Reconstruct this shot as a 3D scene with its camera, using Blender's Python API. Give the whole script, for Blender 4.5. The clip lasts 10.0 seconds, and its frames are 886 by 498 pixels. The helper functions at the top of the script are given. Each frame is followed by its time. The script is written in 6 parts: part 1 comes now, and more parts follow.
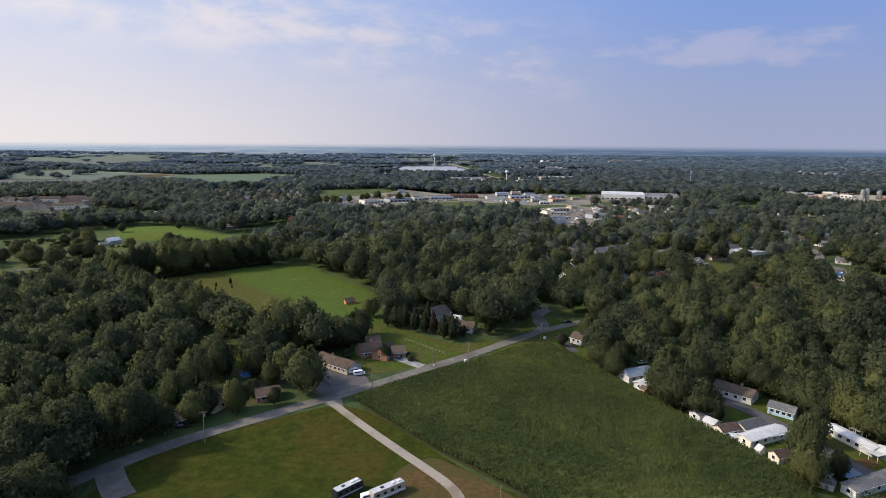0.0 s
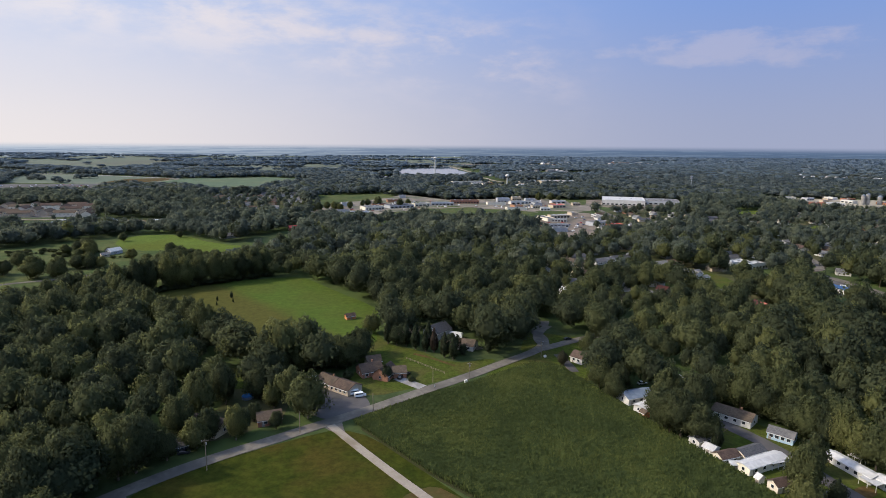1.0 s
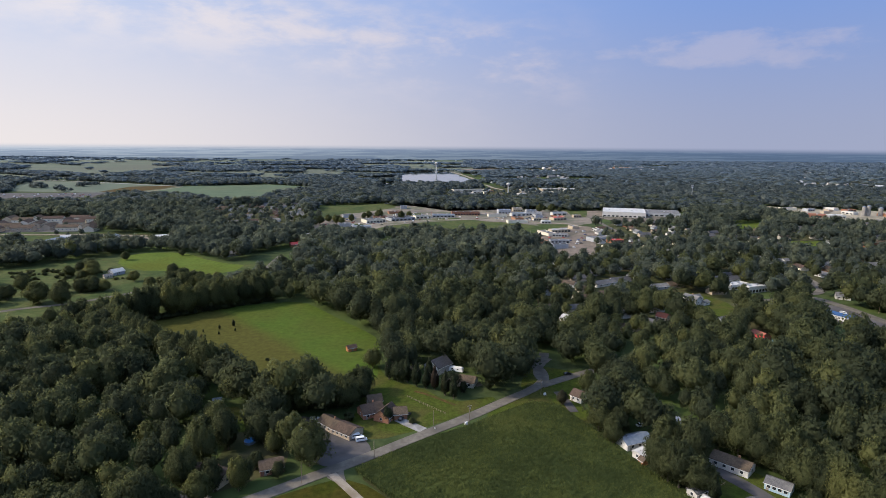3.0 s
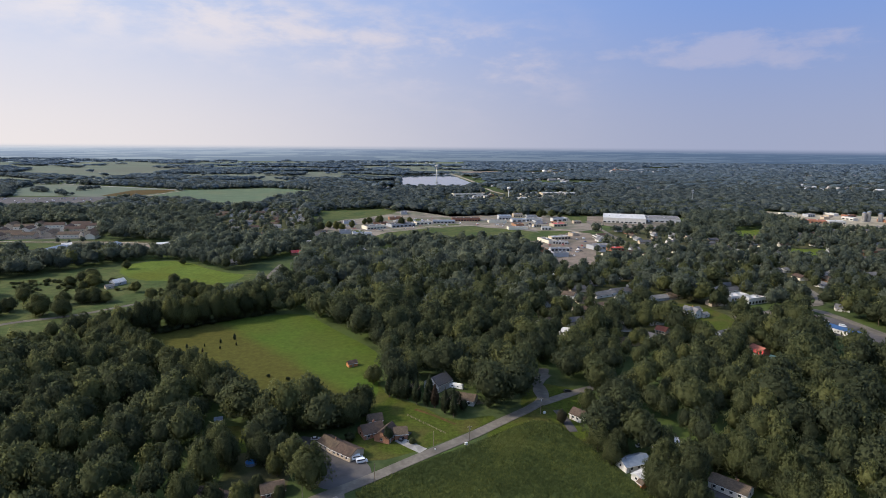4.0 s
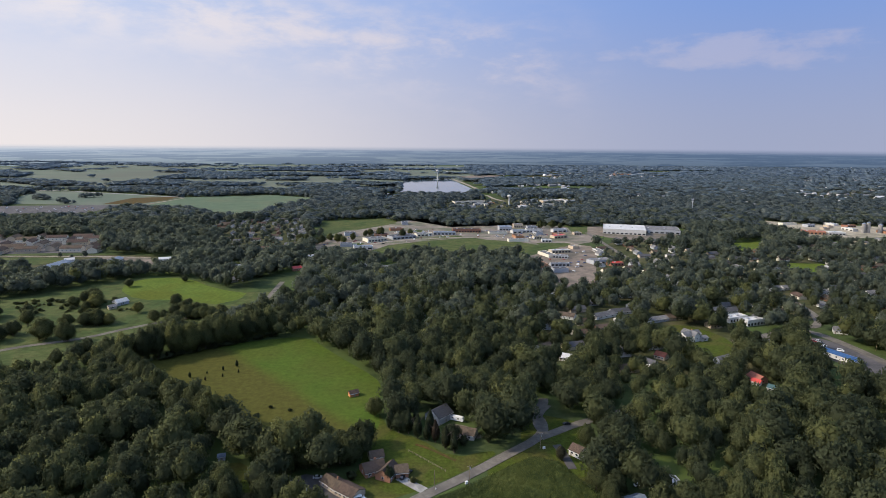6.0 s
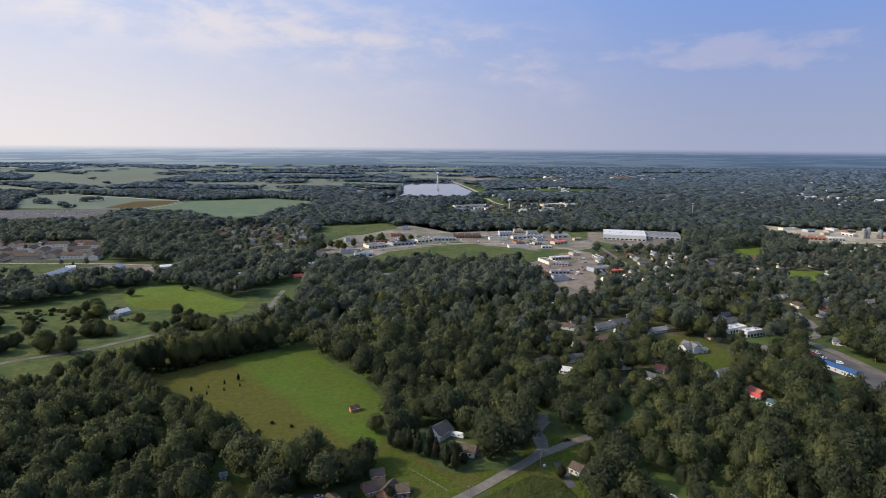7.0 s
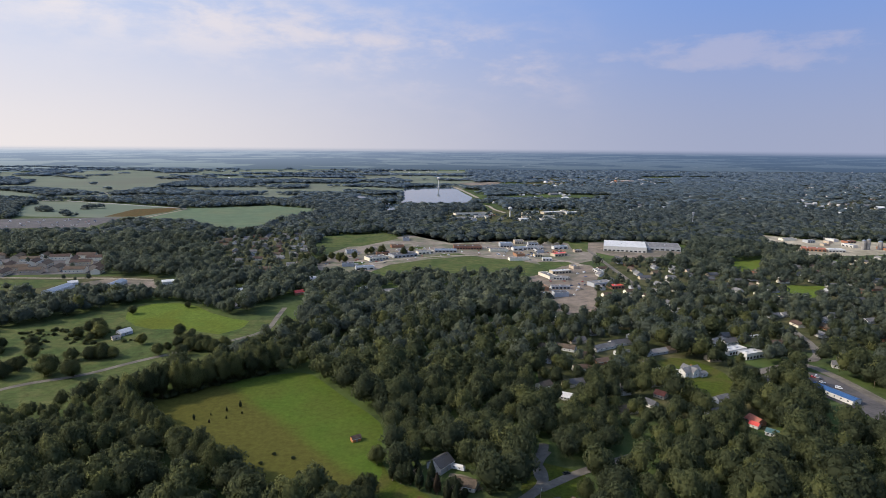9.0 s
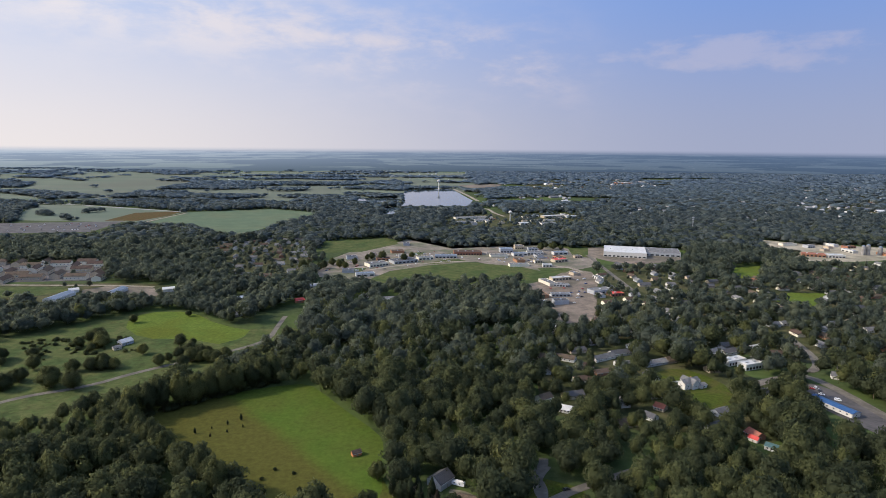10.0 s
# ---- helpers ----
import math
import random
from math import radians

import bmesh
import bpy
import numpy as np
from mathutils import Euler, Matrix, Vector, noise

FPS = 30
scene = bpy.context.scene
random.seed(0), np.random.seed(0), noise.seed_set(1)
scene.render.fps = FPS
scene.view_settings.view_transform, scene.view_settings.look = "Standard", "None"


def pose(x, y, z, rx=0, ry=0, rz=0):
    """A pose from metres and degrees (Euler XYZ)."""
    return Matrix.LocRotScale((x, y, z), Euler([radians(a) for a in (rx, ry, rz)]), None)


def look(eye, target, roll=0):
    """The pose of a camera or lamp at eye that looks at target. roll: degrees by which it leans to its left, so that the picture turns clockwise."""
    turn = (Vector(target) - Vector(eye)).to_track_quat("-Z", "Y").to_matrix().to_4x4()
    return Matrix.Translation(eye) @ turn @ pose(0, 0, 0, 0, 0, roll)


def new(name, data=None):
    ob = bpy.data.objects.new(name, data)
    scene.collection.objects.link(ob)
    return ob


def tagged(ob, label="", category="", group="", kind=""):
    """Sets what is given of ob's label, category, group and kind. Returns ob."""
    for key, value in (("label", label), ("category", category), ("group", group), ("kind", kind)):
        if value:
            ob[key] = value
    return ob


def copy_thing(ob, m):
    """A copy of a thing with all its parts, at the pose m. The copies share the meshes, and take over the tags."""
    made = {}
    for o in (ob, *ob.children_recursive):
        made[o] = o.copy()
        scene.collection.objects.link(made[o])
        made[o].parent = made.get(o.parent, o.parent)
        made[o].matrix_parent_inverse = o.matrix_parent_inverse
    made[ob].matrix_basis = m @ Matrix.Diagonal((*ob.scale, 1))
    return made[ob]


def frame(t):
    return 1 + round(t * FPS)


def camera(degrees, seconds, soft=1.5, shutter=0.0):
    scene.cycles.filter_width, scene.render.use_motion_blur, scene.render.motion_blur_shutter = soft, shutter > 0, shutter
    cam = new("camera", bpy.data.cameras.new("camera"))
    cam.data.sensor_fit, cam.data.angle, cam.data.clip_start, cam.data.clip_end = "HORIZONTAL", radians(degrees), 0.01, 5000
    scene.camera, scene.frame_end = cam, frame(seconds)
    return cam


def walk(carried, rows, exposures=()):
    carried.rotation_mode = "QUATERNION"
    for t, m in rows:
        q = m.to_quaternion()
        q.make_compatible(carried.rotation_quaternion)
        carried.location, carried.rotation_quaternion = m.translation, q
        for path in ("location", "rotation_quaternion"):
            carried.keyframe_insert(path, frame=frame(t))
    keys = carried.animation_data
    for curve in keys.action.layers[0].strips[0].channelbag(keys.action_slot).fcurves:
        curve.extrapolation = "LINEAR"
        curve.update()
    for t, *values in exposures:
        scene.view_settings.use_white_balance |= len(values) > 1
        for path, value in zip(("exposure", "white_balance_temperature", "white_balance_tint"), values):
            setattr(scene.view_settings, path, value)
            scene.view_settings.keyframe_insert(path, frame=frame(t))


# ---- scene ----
# ---------- camera ----------
cam = camera(74.02, 10.0, soft=0.68)
# seconds, x, y, z, yaw, pitch, lean
ROWS = [
    (0, -0.00, -0.00, 100.00, -0.000, -10.236, 0.486),
    (0.5, -0.05, 0.33, 104.79, 0.030, -10.214, 0.475),
    (1, -0.06, 0.63, 109.59, 0.059, -10.190, 0.463),
    (1.5, -0.02, 0.93, 114.45, 0.089, -10.165, 0.457),
    (2, 0.02, 1.27, 119.40, 0.122, -10.139, 0.457),
    (2.5, 0.06, 1.54, 124.38, 0.155, -10.113, 0.463),
    (4, 0.19, 1.94, 139.35, 0.233, -10.037, 0.487),
    (4.5, 0.19, 1.94, 144.23, 0.253, -10.019, 0.492),
    (5, 0.18, 1.88, 149.11, 0.267, -10.001, 0.491),
    (5.5, 0.12, 1.85, 154.03, 0.280, -9.983, 0.487),
    (7, -0.20, 2.03, 168.95, 0.327, -9.928, 0.476),
    (7.5, -0.32, 2.14, 173.93, 0.344, -9.908, 0.476),
    (8, -0.42, 2.30, 178.88, 0.360, -9.887, 0.479),
    (8.5, -0.49, 2.50, 183.82, 0.375, -9.866, 0.486),
    (9, -0.55, 2.71, 188.77, 0.390, -9.843, 0.492),
    (9.5, -0.58, 2.87, 193.66, 0.401, -9.823, 0.494),
    (10, -0.62, 3.04, 198.54, 0.413, -9.802, 0.495),
]
walk(cam, [(t, pose(x, y, z, 0, 0, yaw) @ pose(0, 0, 0, 90 + pitch) @ pose(0, 0, 0, 0, 0, lean)) for t, x, y, z, yaw, pitch, lean in ROWS])

# ---------- light ----------
SUN_AZ, SUN_EL = -92.0, 35.0      # degrees from +y towards +x, and above the horizon
sun_way = Vector((math.sin(radians(SUN_AZ)) * math.cos(radians(SUN_EL)),
                  math.cos(radians(SUN_AZ)) * math.cos(radians(SUN_EL)), math.sin(radians(SUN_EL))))
sun_data = bpy.data.lights.new("sun", "SUN")
sun_data.energy, sun_data.angle, sun_data.color = 4.3, radians(0.6), (1.0, 0.905, 0.75)
sun = new("sun", sun_data)
sun.matrix_world = look(sun_way * 1000, (0, 0, 0))
scene.view_settings.exposure = 0.0


def link(nt, a, b):
    nt.links.new(a, b)


def math_node(nt, op, a, b=None, c=None, clamp=False):
    n = nt.nodes.new("ShaderNodeMath")
    n.operation, n.use_clamp = op, clamp
    for i, val in enumerate((a, b, c)):
        if val is None:
            continue
        if isinstance(val, (int, float)):
            n.inputs[i].default_value = val
        else:
            nt.links.new(val, n.inputs[i])
    return n.outputs[0]


def mix_node(nt, fac, a, b, blend="MIX"):
    n = nt.nodes.new("ShaderNodeMix")
    n.data_type, n.blend_type = "RGBA", blend
    for idx, val in ((0, fac), (6, a), (7, b)):
        if isinstance(val, (int, float)):
            n.inputs[idx].default_value = val
        elif isinstance(val, tuple):
            n.inputs[idx].default_value = (*val, 1.0)
        else:
            nt.links.new(val, n.inputs[idx])
    return n.outputs[2]


def noise_node(nt, vec, scale, detail=4.0, rough=0.55, distort=0.0):
    n = nt.nodes.new("ShaderNodeTexNoise")
    n.inputs["Scale"].default_value, n.inputs["Detail"].default_value = scale, detail
    n.inputs["Roughness"].default_value, n.inputs["Distortion"].default_value = rough, distort
    if vec is not None:
        nt.links.new(vec, n.inputs["Vector"])
    return n.outputs["Fac"]


def smooth(nt, val, lo, hi):
    n = nt.nodes.new("ShaderNodeMapRange")
    n.interpolation_type = "SMOOTHSTEP"
    nt.links.new(val, n.inputs["Value"])
    n.inputs["From Min"].default_value, n.inputs["From Max"].default_value = lo, hi
    return n.outputs["Result"]


def scaled(nt, vec, s, off=(0, 0, 0)):
    n = nt.nodes.new("ShaderNodeMapping")
    n.inputs["Scale"].default_value = s
    n.inputs["Location"].default_value = off
    nt.links.new(vec, n.inputs["Vector"])
    return n.outputs[0]


SKY = 0.10                                   # strength of the world
HAZE_SUN, HAZE_AWAY = (8.8, 8.2, 8.1), (3.6, 4.0, 5.6)
BLUE_SUN, BLUE_AWAY = (5.5, 6.5, 8.9), (2.0, 3.4, 7.2)


def make_world():
    world = bpy.data.worlds.new("sky")
    scene.world = world
    world.use_nodes = True
    nt = world.node_tree
    nt.nodes.clear()
    out = nt.nodes.new("ShaderNodeOutputWorld")
    bg = nt.nodes.new("ShaderNodeBackground")
    sky = nt.nodes.new("ShaderNodeTexSky")
    sky.sky_type, sky.sun_disc = "NISHITA", False
    sky.sun_elevation, sky.sun_rotation = radians(SUN_EL), radians(SUN_AZ)
    sky.altitude, sky.air_density, sky.dust_density, sky.ozone_density = 200, 1.0, 1.6, 1.5
    co = nt.nodes.new("ShaderNodeTexCoord").outputs["Generated"]
    sep = nt.nodes.new("ShaderNodeSeparateXYZ")
    link(nt, co, sep.inputs[0])
    up = sep.outputs["Z"]
    side = sep.outputs["X"]
    # a loose band of thin fleecy cloud, sinking from the sun's side towards the east
    fleece = noise_node(nt, scaled(nt, co, (11.0, 11.0, 30.0), (2.3, 0.6, 0.4)), 1.0, 7.0, 0.60, 0.15)
    clumps = noise_node(nt, scaled(nt, co, (3.6, 3.6, 10.0), (4.1, 0.0, 2.2)), 1.0, 2.0, 0.5)
    off = math_node(nt, "SUBTRACT", up, math_node(nt, "MULTIPLY_ADD", side, -0.125, 0.142))
    off = math_node(nt, "MULTIPLY", off, 19.0)
    band = math_node(nt, "DIVIDE", 1.0, math_node(nt, "ADD", 1.0, math_node(nt, "POWER", math_node(nt, "ABSOLUTE", off), 3.0)))
    west = math_node(nt, "SUBTRACT", 1.0, smooth(nt, side, 0.08, 0.30))
    body = math_node(nt, "ADD", math_node(nt, "MULTIPLY", fleece, 0.62), math_node(nt, "MULTIPLY", clumps, 0.38))
    cl = math_node(nt, "MULTIPLY", smooth(nt, body, 0.40, 0.63), math_node(nt, "MULTIPLY", band, west))
    # one long cloud bank in the east
    dx = math_node(nt, "MULTIPLY", math_node(nt, "SUBTRACT", side, 0.425), 7.0)
    dz = math_node(nt, "MULTIPLY", math_node(nt, "SUBTRACT", up, 0.140), 42.0)
    rr = math_node(nt, "ADD", math_node(nt, "MULTIPLY", dx, dx), math_node(nt, "MULTIPLY", dz, dz))
    rr = math_node(nt, "ADD", rr, math_node(nt, "MULTIPLY", math_node(nt, "SUBTRACT", fleece, 0.5), 5.0))
    bank = math_node(nt, "SUBTRACT", 1.0, smooth(nt, rr, 0.0, 1.4))
    cl = math_node(nt, "MAXIMUM", math_node(nt, "MULTIPLY", cl, 0.85), math_node(nt, "MULTIPLY", bank, 0.42))
    # hazy lower sky: white towards the sun, blue away from it; the clear Nishita sky above
    away = smooth(nt, side, -0.78, 0.50)
    low_sky = mix_node(nt, away, HAZE_SUN, HAZE_AWAY)
    high_sky = mix_node(nt, away, BLUE_SUN, BLUE_AWAY)
    lower = mix_node(nt, smooth(nt, up, -0.02, 0.27), low_sky, high_sky)
    col = mix_node(nt, smooth(nt, up, 0.25, 0.6), lower, mix_node(nt, 1.0, sky.outputs[0], (4.2, 4.0, 3.9), "MULTIPLY"))
    col = mix_node(nt, cl, col, mix_node(nt, away, (9.0, 8.4, 8.5), (5.6, 5.3, 6.5)))
    # land beyond the last woods: painted plain of woods and fields, hazier with distance
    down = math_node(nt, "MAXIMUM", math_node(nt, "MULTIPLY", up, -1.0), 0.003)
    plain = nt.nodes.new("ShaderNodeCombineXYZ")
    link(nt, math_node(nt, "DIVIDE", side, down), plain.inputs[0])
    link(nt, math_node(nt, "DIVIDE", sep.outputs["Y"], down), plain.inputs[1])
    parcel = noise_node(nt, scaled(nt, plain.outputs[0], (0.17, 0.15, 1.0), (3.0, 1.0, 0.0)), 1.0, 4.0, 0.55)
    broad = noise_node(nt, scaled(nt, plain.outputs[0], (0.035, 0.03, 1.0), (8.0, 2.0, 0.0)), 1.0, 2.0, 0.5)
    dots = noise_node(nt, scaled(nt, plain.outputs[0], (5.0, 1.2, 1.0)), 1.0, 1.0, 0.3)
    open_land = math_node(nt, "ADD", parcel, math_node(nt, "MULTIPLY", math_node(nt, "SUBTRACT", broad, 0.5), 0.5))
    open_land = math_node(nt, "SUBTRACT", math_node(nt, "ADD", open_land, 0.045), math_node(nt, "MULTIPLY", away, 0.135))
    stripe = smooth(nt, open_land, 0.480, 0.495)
    # haze is mixed into these land colours, strongest at the horizon
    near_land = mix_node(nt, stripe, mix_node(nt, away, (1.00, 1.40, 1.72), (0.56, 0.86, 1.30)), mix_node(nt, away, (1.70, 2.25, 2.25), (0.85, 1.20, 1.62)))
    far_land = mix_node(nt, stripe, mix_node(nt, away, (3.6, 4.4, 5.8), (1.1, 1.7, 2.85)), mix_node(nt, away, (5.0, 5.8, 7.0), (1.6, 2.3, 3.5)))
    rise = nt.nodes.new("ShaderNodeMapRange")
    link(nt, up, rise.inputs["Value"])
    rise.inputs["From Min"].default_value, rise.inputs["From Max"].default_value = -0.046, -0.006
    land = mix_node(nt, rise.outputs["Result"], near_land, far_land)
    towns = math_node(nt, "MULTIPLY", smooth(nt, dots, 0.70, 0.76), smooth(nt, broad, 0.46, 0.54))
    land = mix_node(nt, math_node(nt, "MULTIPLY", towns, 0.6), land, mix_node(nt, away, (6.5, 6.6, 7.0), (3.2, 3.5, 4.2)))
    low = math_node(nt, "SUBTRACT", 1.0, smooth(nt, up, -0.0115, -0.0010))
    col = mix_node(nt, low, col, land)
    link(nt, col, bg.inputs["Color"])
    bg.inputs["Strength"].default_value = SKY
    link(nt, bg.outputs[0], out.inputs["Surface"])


make_world()


# ---------- materials ----------
def surface(name, c1, c2, scale=1.0, rough=0.8, bump=0.0, metal=0.0, spec=0.3, big=None, vary=0.0, stretch=(1, 1, 1), grain=None, drift=None, island=0.0):
    """Two colours by noise at two scales; big: a third colour in broad patches; vary: spread between objects."""
    m = bpy.data.materials.new(name)
    m.use_nodes = True
    nt = m.node_tree
    bs = nt.nodes["Principled BSDF"]
    co = nt.nodes.new("ShaderNodeTexCoord").outputs["Object"]
    vec = scaled(nt, co, stretch)
    fine = noise_node(nt, vec, scale, 5.0, 0.6)
    col = mix_node(nt, smooth(nt, fine, 0.3, 0.7), c1, c2)
    if big:
        col = mix_node(nt, smooth(nt, noise_node(nt, co, big[1], 3.0, 0.55, 0.4), 0.42, 0.68), col, big[0])
    if drift:      # one growth gives way to another from place a to place b, along a ragged line
        (ax, ay), (bx, by), other = drift
        sep = nt.nodes.new("ShaderNodeSeparateXYZ")
        link(nt, co, sep.inputs[0])
        d2 = (bx - ax) ** 2 + (by - ay) ** 2
        along = math_node(nt, "ADD", math_node(nt, "MULTIPLY", math_node(nt, "SUBTRACT", sep.outputs["X"], ax), (bx - ax) / d2),
                          math_node(nt, "MULTIPLY", math_node(nt, "SUBTRACT", sep.outputs["Y"], ay), (by - ay) / d2))
        along = math_node(nt, "ADD", along, math_node(nt, "MULTIPLY", noise_node(nt, co, 0.02, 4.0, 0.6, 0.4), 0.4))
        col = mix_node(nt, smooth(nt, along, 0.52, 0.88), col, other)
    if grain:
        g2 = smooth(nt, noise_node(nt, co, grain[0], 6.0, 0.75), 0.25, 0.75)
        hs = nt.nodes.new("ShaderNodeHueSaturation")
        link(nt, col, hs.inputs["Color"])
        link(nt, math_node(nt, "MULTIPLY_ADD", g2, grain[1], 1.0 - grain[1] / 2), hs.inputs["Value"])
        col = hs.outputs[0]
    if vary:
        info = nt.nodes.new("ShaderNodeObjectInfo")
        hs = nt.nodes.new("ShaderNodeHueSaturation")
        link(nt, col, hs.inputs["Color"])
        link(nt, math_node(nt, "MULTIPLY_ADD", info.outputs["Random"], vary, 1.0 - vary / 2), hs.inputs["Value"])
        link(nt, math_node(nt, "MULTIPLY_ADD", info.outputs["Random"], vary * 0.12, 0.5 - vary * 0.06), hs.inputs["Hue"])
        col = hs.outputs[0]
    if island:
        hs = nt.nodes.new("ShaderNodeHueSaturation")
        link(nt, col, hs.inputs["Color"])
        link(nt, math_node(nt, "MULTIPLY_ADD", nt.nodes.new("ShaderNodeNewGeometry").outputs["Random Per Island"], island, 1.0 - island / 2), hs.inputs["Value"])
        col = hs.outputs[0]
    link(nt, col, bs.inputs["Base Color"])
    bs.inputs["Roughness"].default_value, bs.inputs["Metallic"].default_value = rough, metal
    bs.inputs["Specular IOR Level"].default_value = spec
    if bump:
        b = nt.nodes.new("ShaderNodeBump")
        b.inputs["Strength"].default_value, b.inputs["Distance"].default_value = bump, 0.1
        link(nt, fine, b.inputs["Height"])
        link(nt, b.outputs[0], bs.inputs["Normal"])
    return m


def foliage(name, c1, c2, c3, rough=0.75, spec=0.06, through_light=0.50, spread=0.45, patch=False):
    """Leaves: colour by leaf clump and by tree (the tint attribute), with some light passing through."""
    m = bpy.data.materials.new(name)
    m.use_nodes = True
    nt = m.node_tree
    bs = nt.nodes["Principled BSDF"]
    out = nt.nodes["Material Output"]
    geo = nt.nodes.new("ShaderNodeNewGeometry")
    at = nt.nodes.new("ShaderNodeAttribute")
    at.attribute_name = "tint"
    info = nt.nodes.new("ShaderNodeObjectInfo")
    tree = math_node(nt, "FRACT", math_node(nt, "ADD", at.outputs["Fac"], info.outputs["Random"]))
    if patch:
        co = nt.nodes.new("ShaderNodeTexCoord").outputs["Object"]
        broad = math_node(nt, "ADD", noise_node(nt, co, 0.022, 3.0, 0.6, 0.5), math_node(nt, "MULTIPLY", tree, 0.25))
        tree = smooth(nt, broad, 0.40, 0.90)
    col = mix_node(nt, smooth(nt, tree, 0.15, 0.75), c1, c2)
    col = mix_node(nt, smooth(nt, tree, 0.80, 1.0), col, c3)
    hs = nt.nodes.new("ShaderNodeHueSaturation")
    link(nt, math_node(nt, "MULTIPLY_ADD", geo.outputs["Random Per Island"], spread, 1 - spread / 2), hs.inputs["Value"])
    link(nt, col, hs.inputs["Color"])
    link(nt, hs.outputs[0], bs.inputs["Base Color"])
    bs.inputs["Roughness"].default_value, bs.inputs["Specular IOR Level"].default_value = rough, spec
    tr = nt.nodes.new("ShaderNodeBsdfTranslucent")
    link(nt, hs.outputs[0], tr.inputs["Color"])
    mx = nt.nodes.new("ShaderNodeMixShader")
    mx.inputs[0].default_value = through_light
    link(nt, bs.outputs[0], mx.inputs[1])
    link(nt, tr.outputs[0], mx.inputs[2])
    link(nt, mx.outputs[0], out.inputs["Surface"])
    return m


M = {}
M["floor"] = surface("woodland_floor", (0.030, 0.045, 0.016), (0.055, 0.070, 0.028), 0.15, 0.95, spec=0.06, big=((0.060, 0.085, 0.024), 0.012))
M["grass"] = surface("mown_grass", (0.020, 0.028, 0.003), (0.035, 0.041, 0.005), 0.16, 0.95, 0.3, spec=0.06, big=((0.047, 0.037, 0.007), 0.030), grain=(0.35, 0.7))
M["meadow"] = surface("meadow_grass", (0.068, 0.100, 0.016), (0.084, 0.114, 0.019), 0.05, 0.95, spec=0.06, big=((0.072, 0.086, 0.012), 0.014), grain=(0.25, 0.5))
M["hay"] = surface("hay_meadow_grass", (0.046, 0.078, 0.011), (0.060, 0.090, 0.013), 0.05, 0.95, spec=0.06, big=((0.058, 0.074, 0.013), 0.014), grain=(0.25, 0.5),
                   drift=((-90.1, 394.1), (-126.4, 359.7), (0.062, 0.060, 0.013)))
M["lawn"] = surface("lawn_grass", (0.038, 0.054, 0.008), (0.054, 0.068, 0.011), 0.25, 0.95, spec=0.06, big=((0.062, 0.060, 0.016), 0.05), grain=(0.5, 0.6))
M["rough"] = surface("rough_pasture", (0.054, 0.072, 0.022), (0.080, 0.084, 0.031), 0.08, 0.95, spec=0.06, big=((0.040, 0.060, 0.019), 0.03), grain=(0.12, 0.7))
# both far field colours have distance haze mixed into the green
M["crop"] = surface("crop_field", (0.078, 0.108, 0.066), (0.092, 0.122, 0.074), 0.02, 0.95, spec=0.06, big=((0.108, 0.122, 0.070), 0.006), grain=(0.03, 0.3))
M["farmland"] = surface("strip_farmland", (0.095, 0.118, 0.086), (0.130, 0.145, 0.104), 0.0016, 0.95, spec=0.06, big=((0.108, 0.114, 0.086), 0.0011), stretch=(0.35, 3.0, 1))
# yard grass darker than pasture: shade among the trees is put into its colour
M["yards"] = surface("shaded_yard_grass", (0.036, 0.043, 0.017), (0.056, 0.058, 0.024), 0.06, 0.95, spec=0.06, big=((0.074, 0.068, 0.034), 0.03), grain=(0.12, 0.5))
M["soil"] = surface("corn_soil", (0.030, 0.036, 0.014), (0.045, 0.045, 0.02), 0.5, 0.95, spec=0.06)
M["gravel"] = surface("pale_gravel", (0.235, 0.200, 0.158), (0.275, 0.236, 0.190), 1.2, 0.95, 0.3, spec=0.1, big=((0.170, 0.138, 0.096), 0.10))
M["rubble"] = surface("bare_rubble_ground", (0.115, 0.090, 0.068), (0.185, 0.145, 0.110), 0.05, 0.95, big=((0.085, 0.073, 0.050), 0.02), grain=(0.15, 0.6))
M["sand"] = surface("pale_quarry_sand", (0.235, 0.200, 0.140), (0.330, 0.285, 0.205), 0.03, 0.95, big=((0.170, 0.150, 0.100), 0.015), grain=(0.08, 0.6))
M["dirt"] = surface("bare_dirt", (0.058, 0.036, 0.013), (0.095, 0.062, 0.025), 0.6, 0.95, 0.2, spec=0.05, big=((0.056, 0.050, 0.016), 0.12))
M["lot"] = surface("worn_paving", (0.115, 0.095, 0.073), (0.210, 0.172, 0.133), 0.03, 0.9, big=((0.085, 0.088, 0.048), 0.022), grain=(0.10, 0.7))
M["asphalt"] = surface("grey_asphalt", (0.118, 0.104, 0.086), (0.160, 0.142, 0.119), 0.35, 0.95, 0.1, spec=0.05, big=((0.092, 0.083, 0.072), 0.08))
M["tarmac"] = surface("dark_asphalt", (0.052, 0.048, 0.047), (0.075, 0.069, 0.067), 0.3, 0.85, 0.1, spec=0.15, big=((0.095, 0.086, 0.082), 0.05))
M["leaf"] = foliage("broad_leaves", (0.060, 0.070, 0.034), (0.088, 0.098, 0.041), (0.128, 0.133, 0.049), through_light=0.54, spread=0.5)
M["leaf_dark"] = foliage("dark_leaves", (0.036, 0.046, 0.025), (0.046, 0.058, 0.030), (0.060, 0.045, 0.032))
M["woods"] = foliage("wood_leaves", (0.057, 0.068, 0.037), (0.086, 0.097, 0.044), (0.128, 0.135, 0.052), through_light=0.56, spread=0.38)
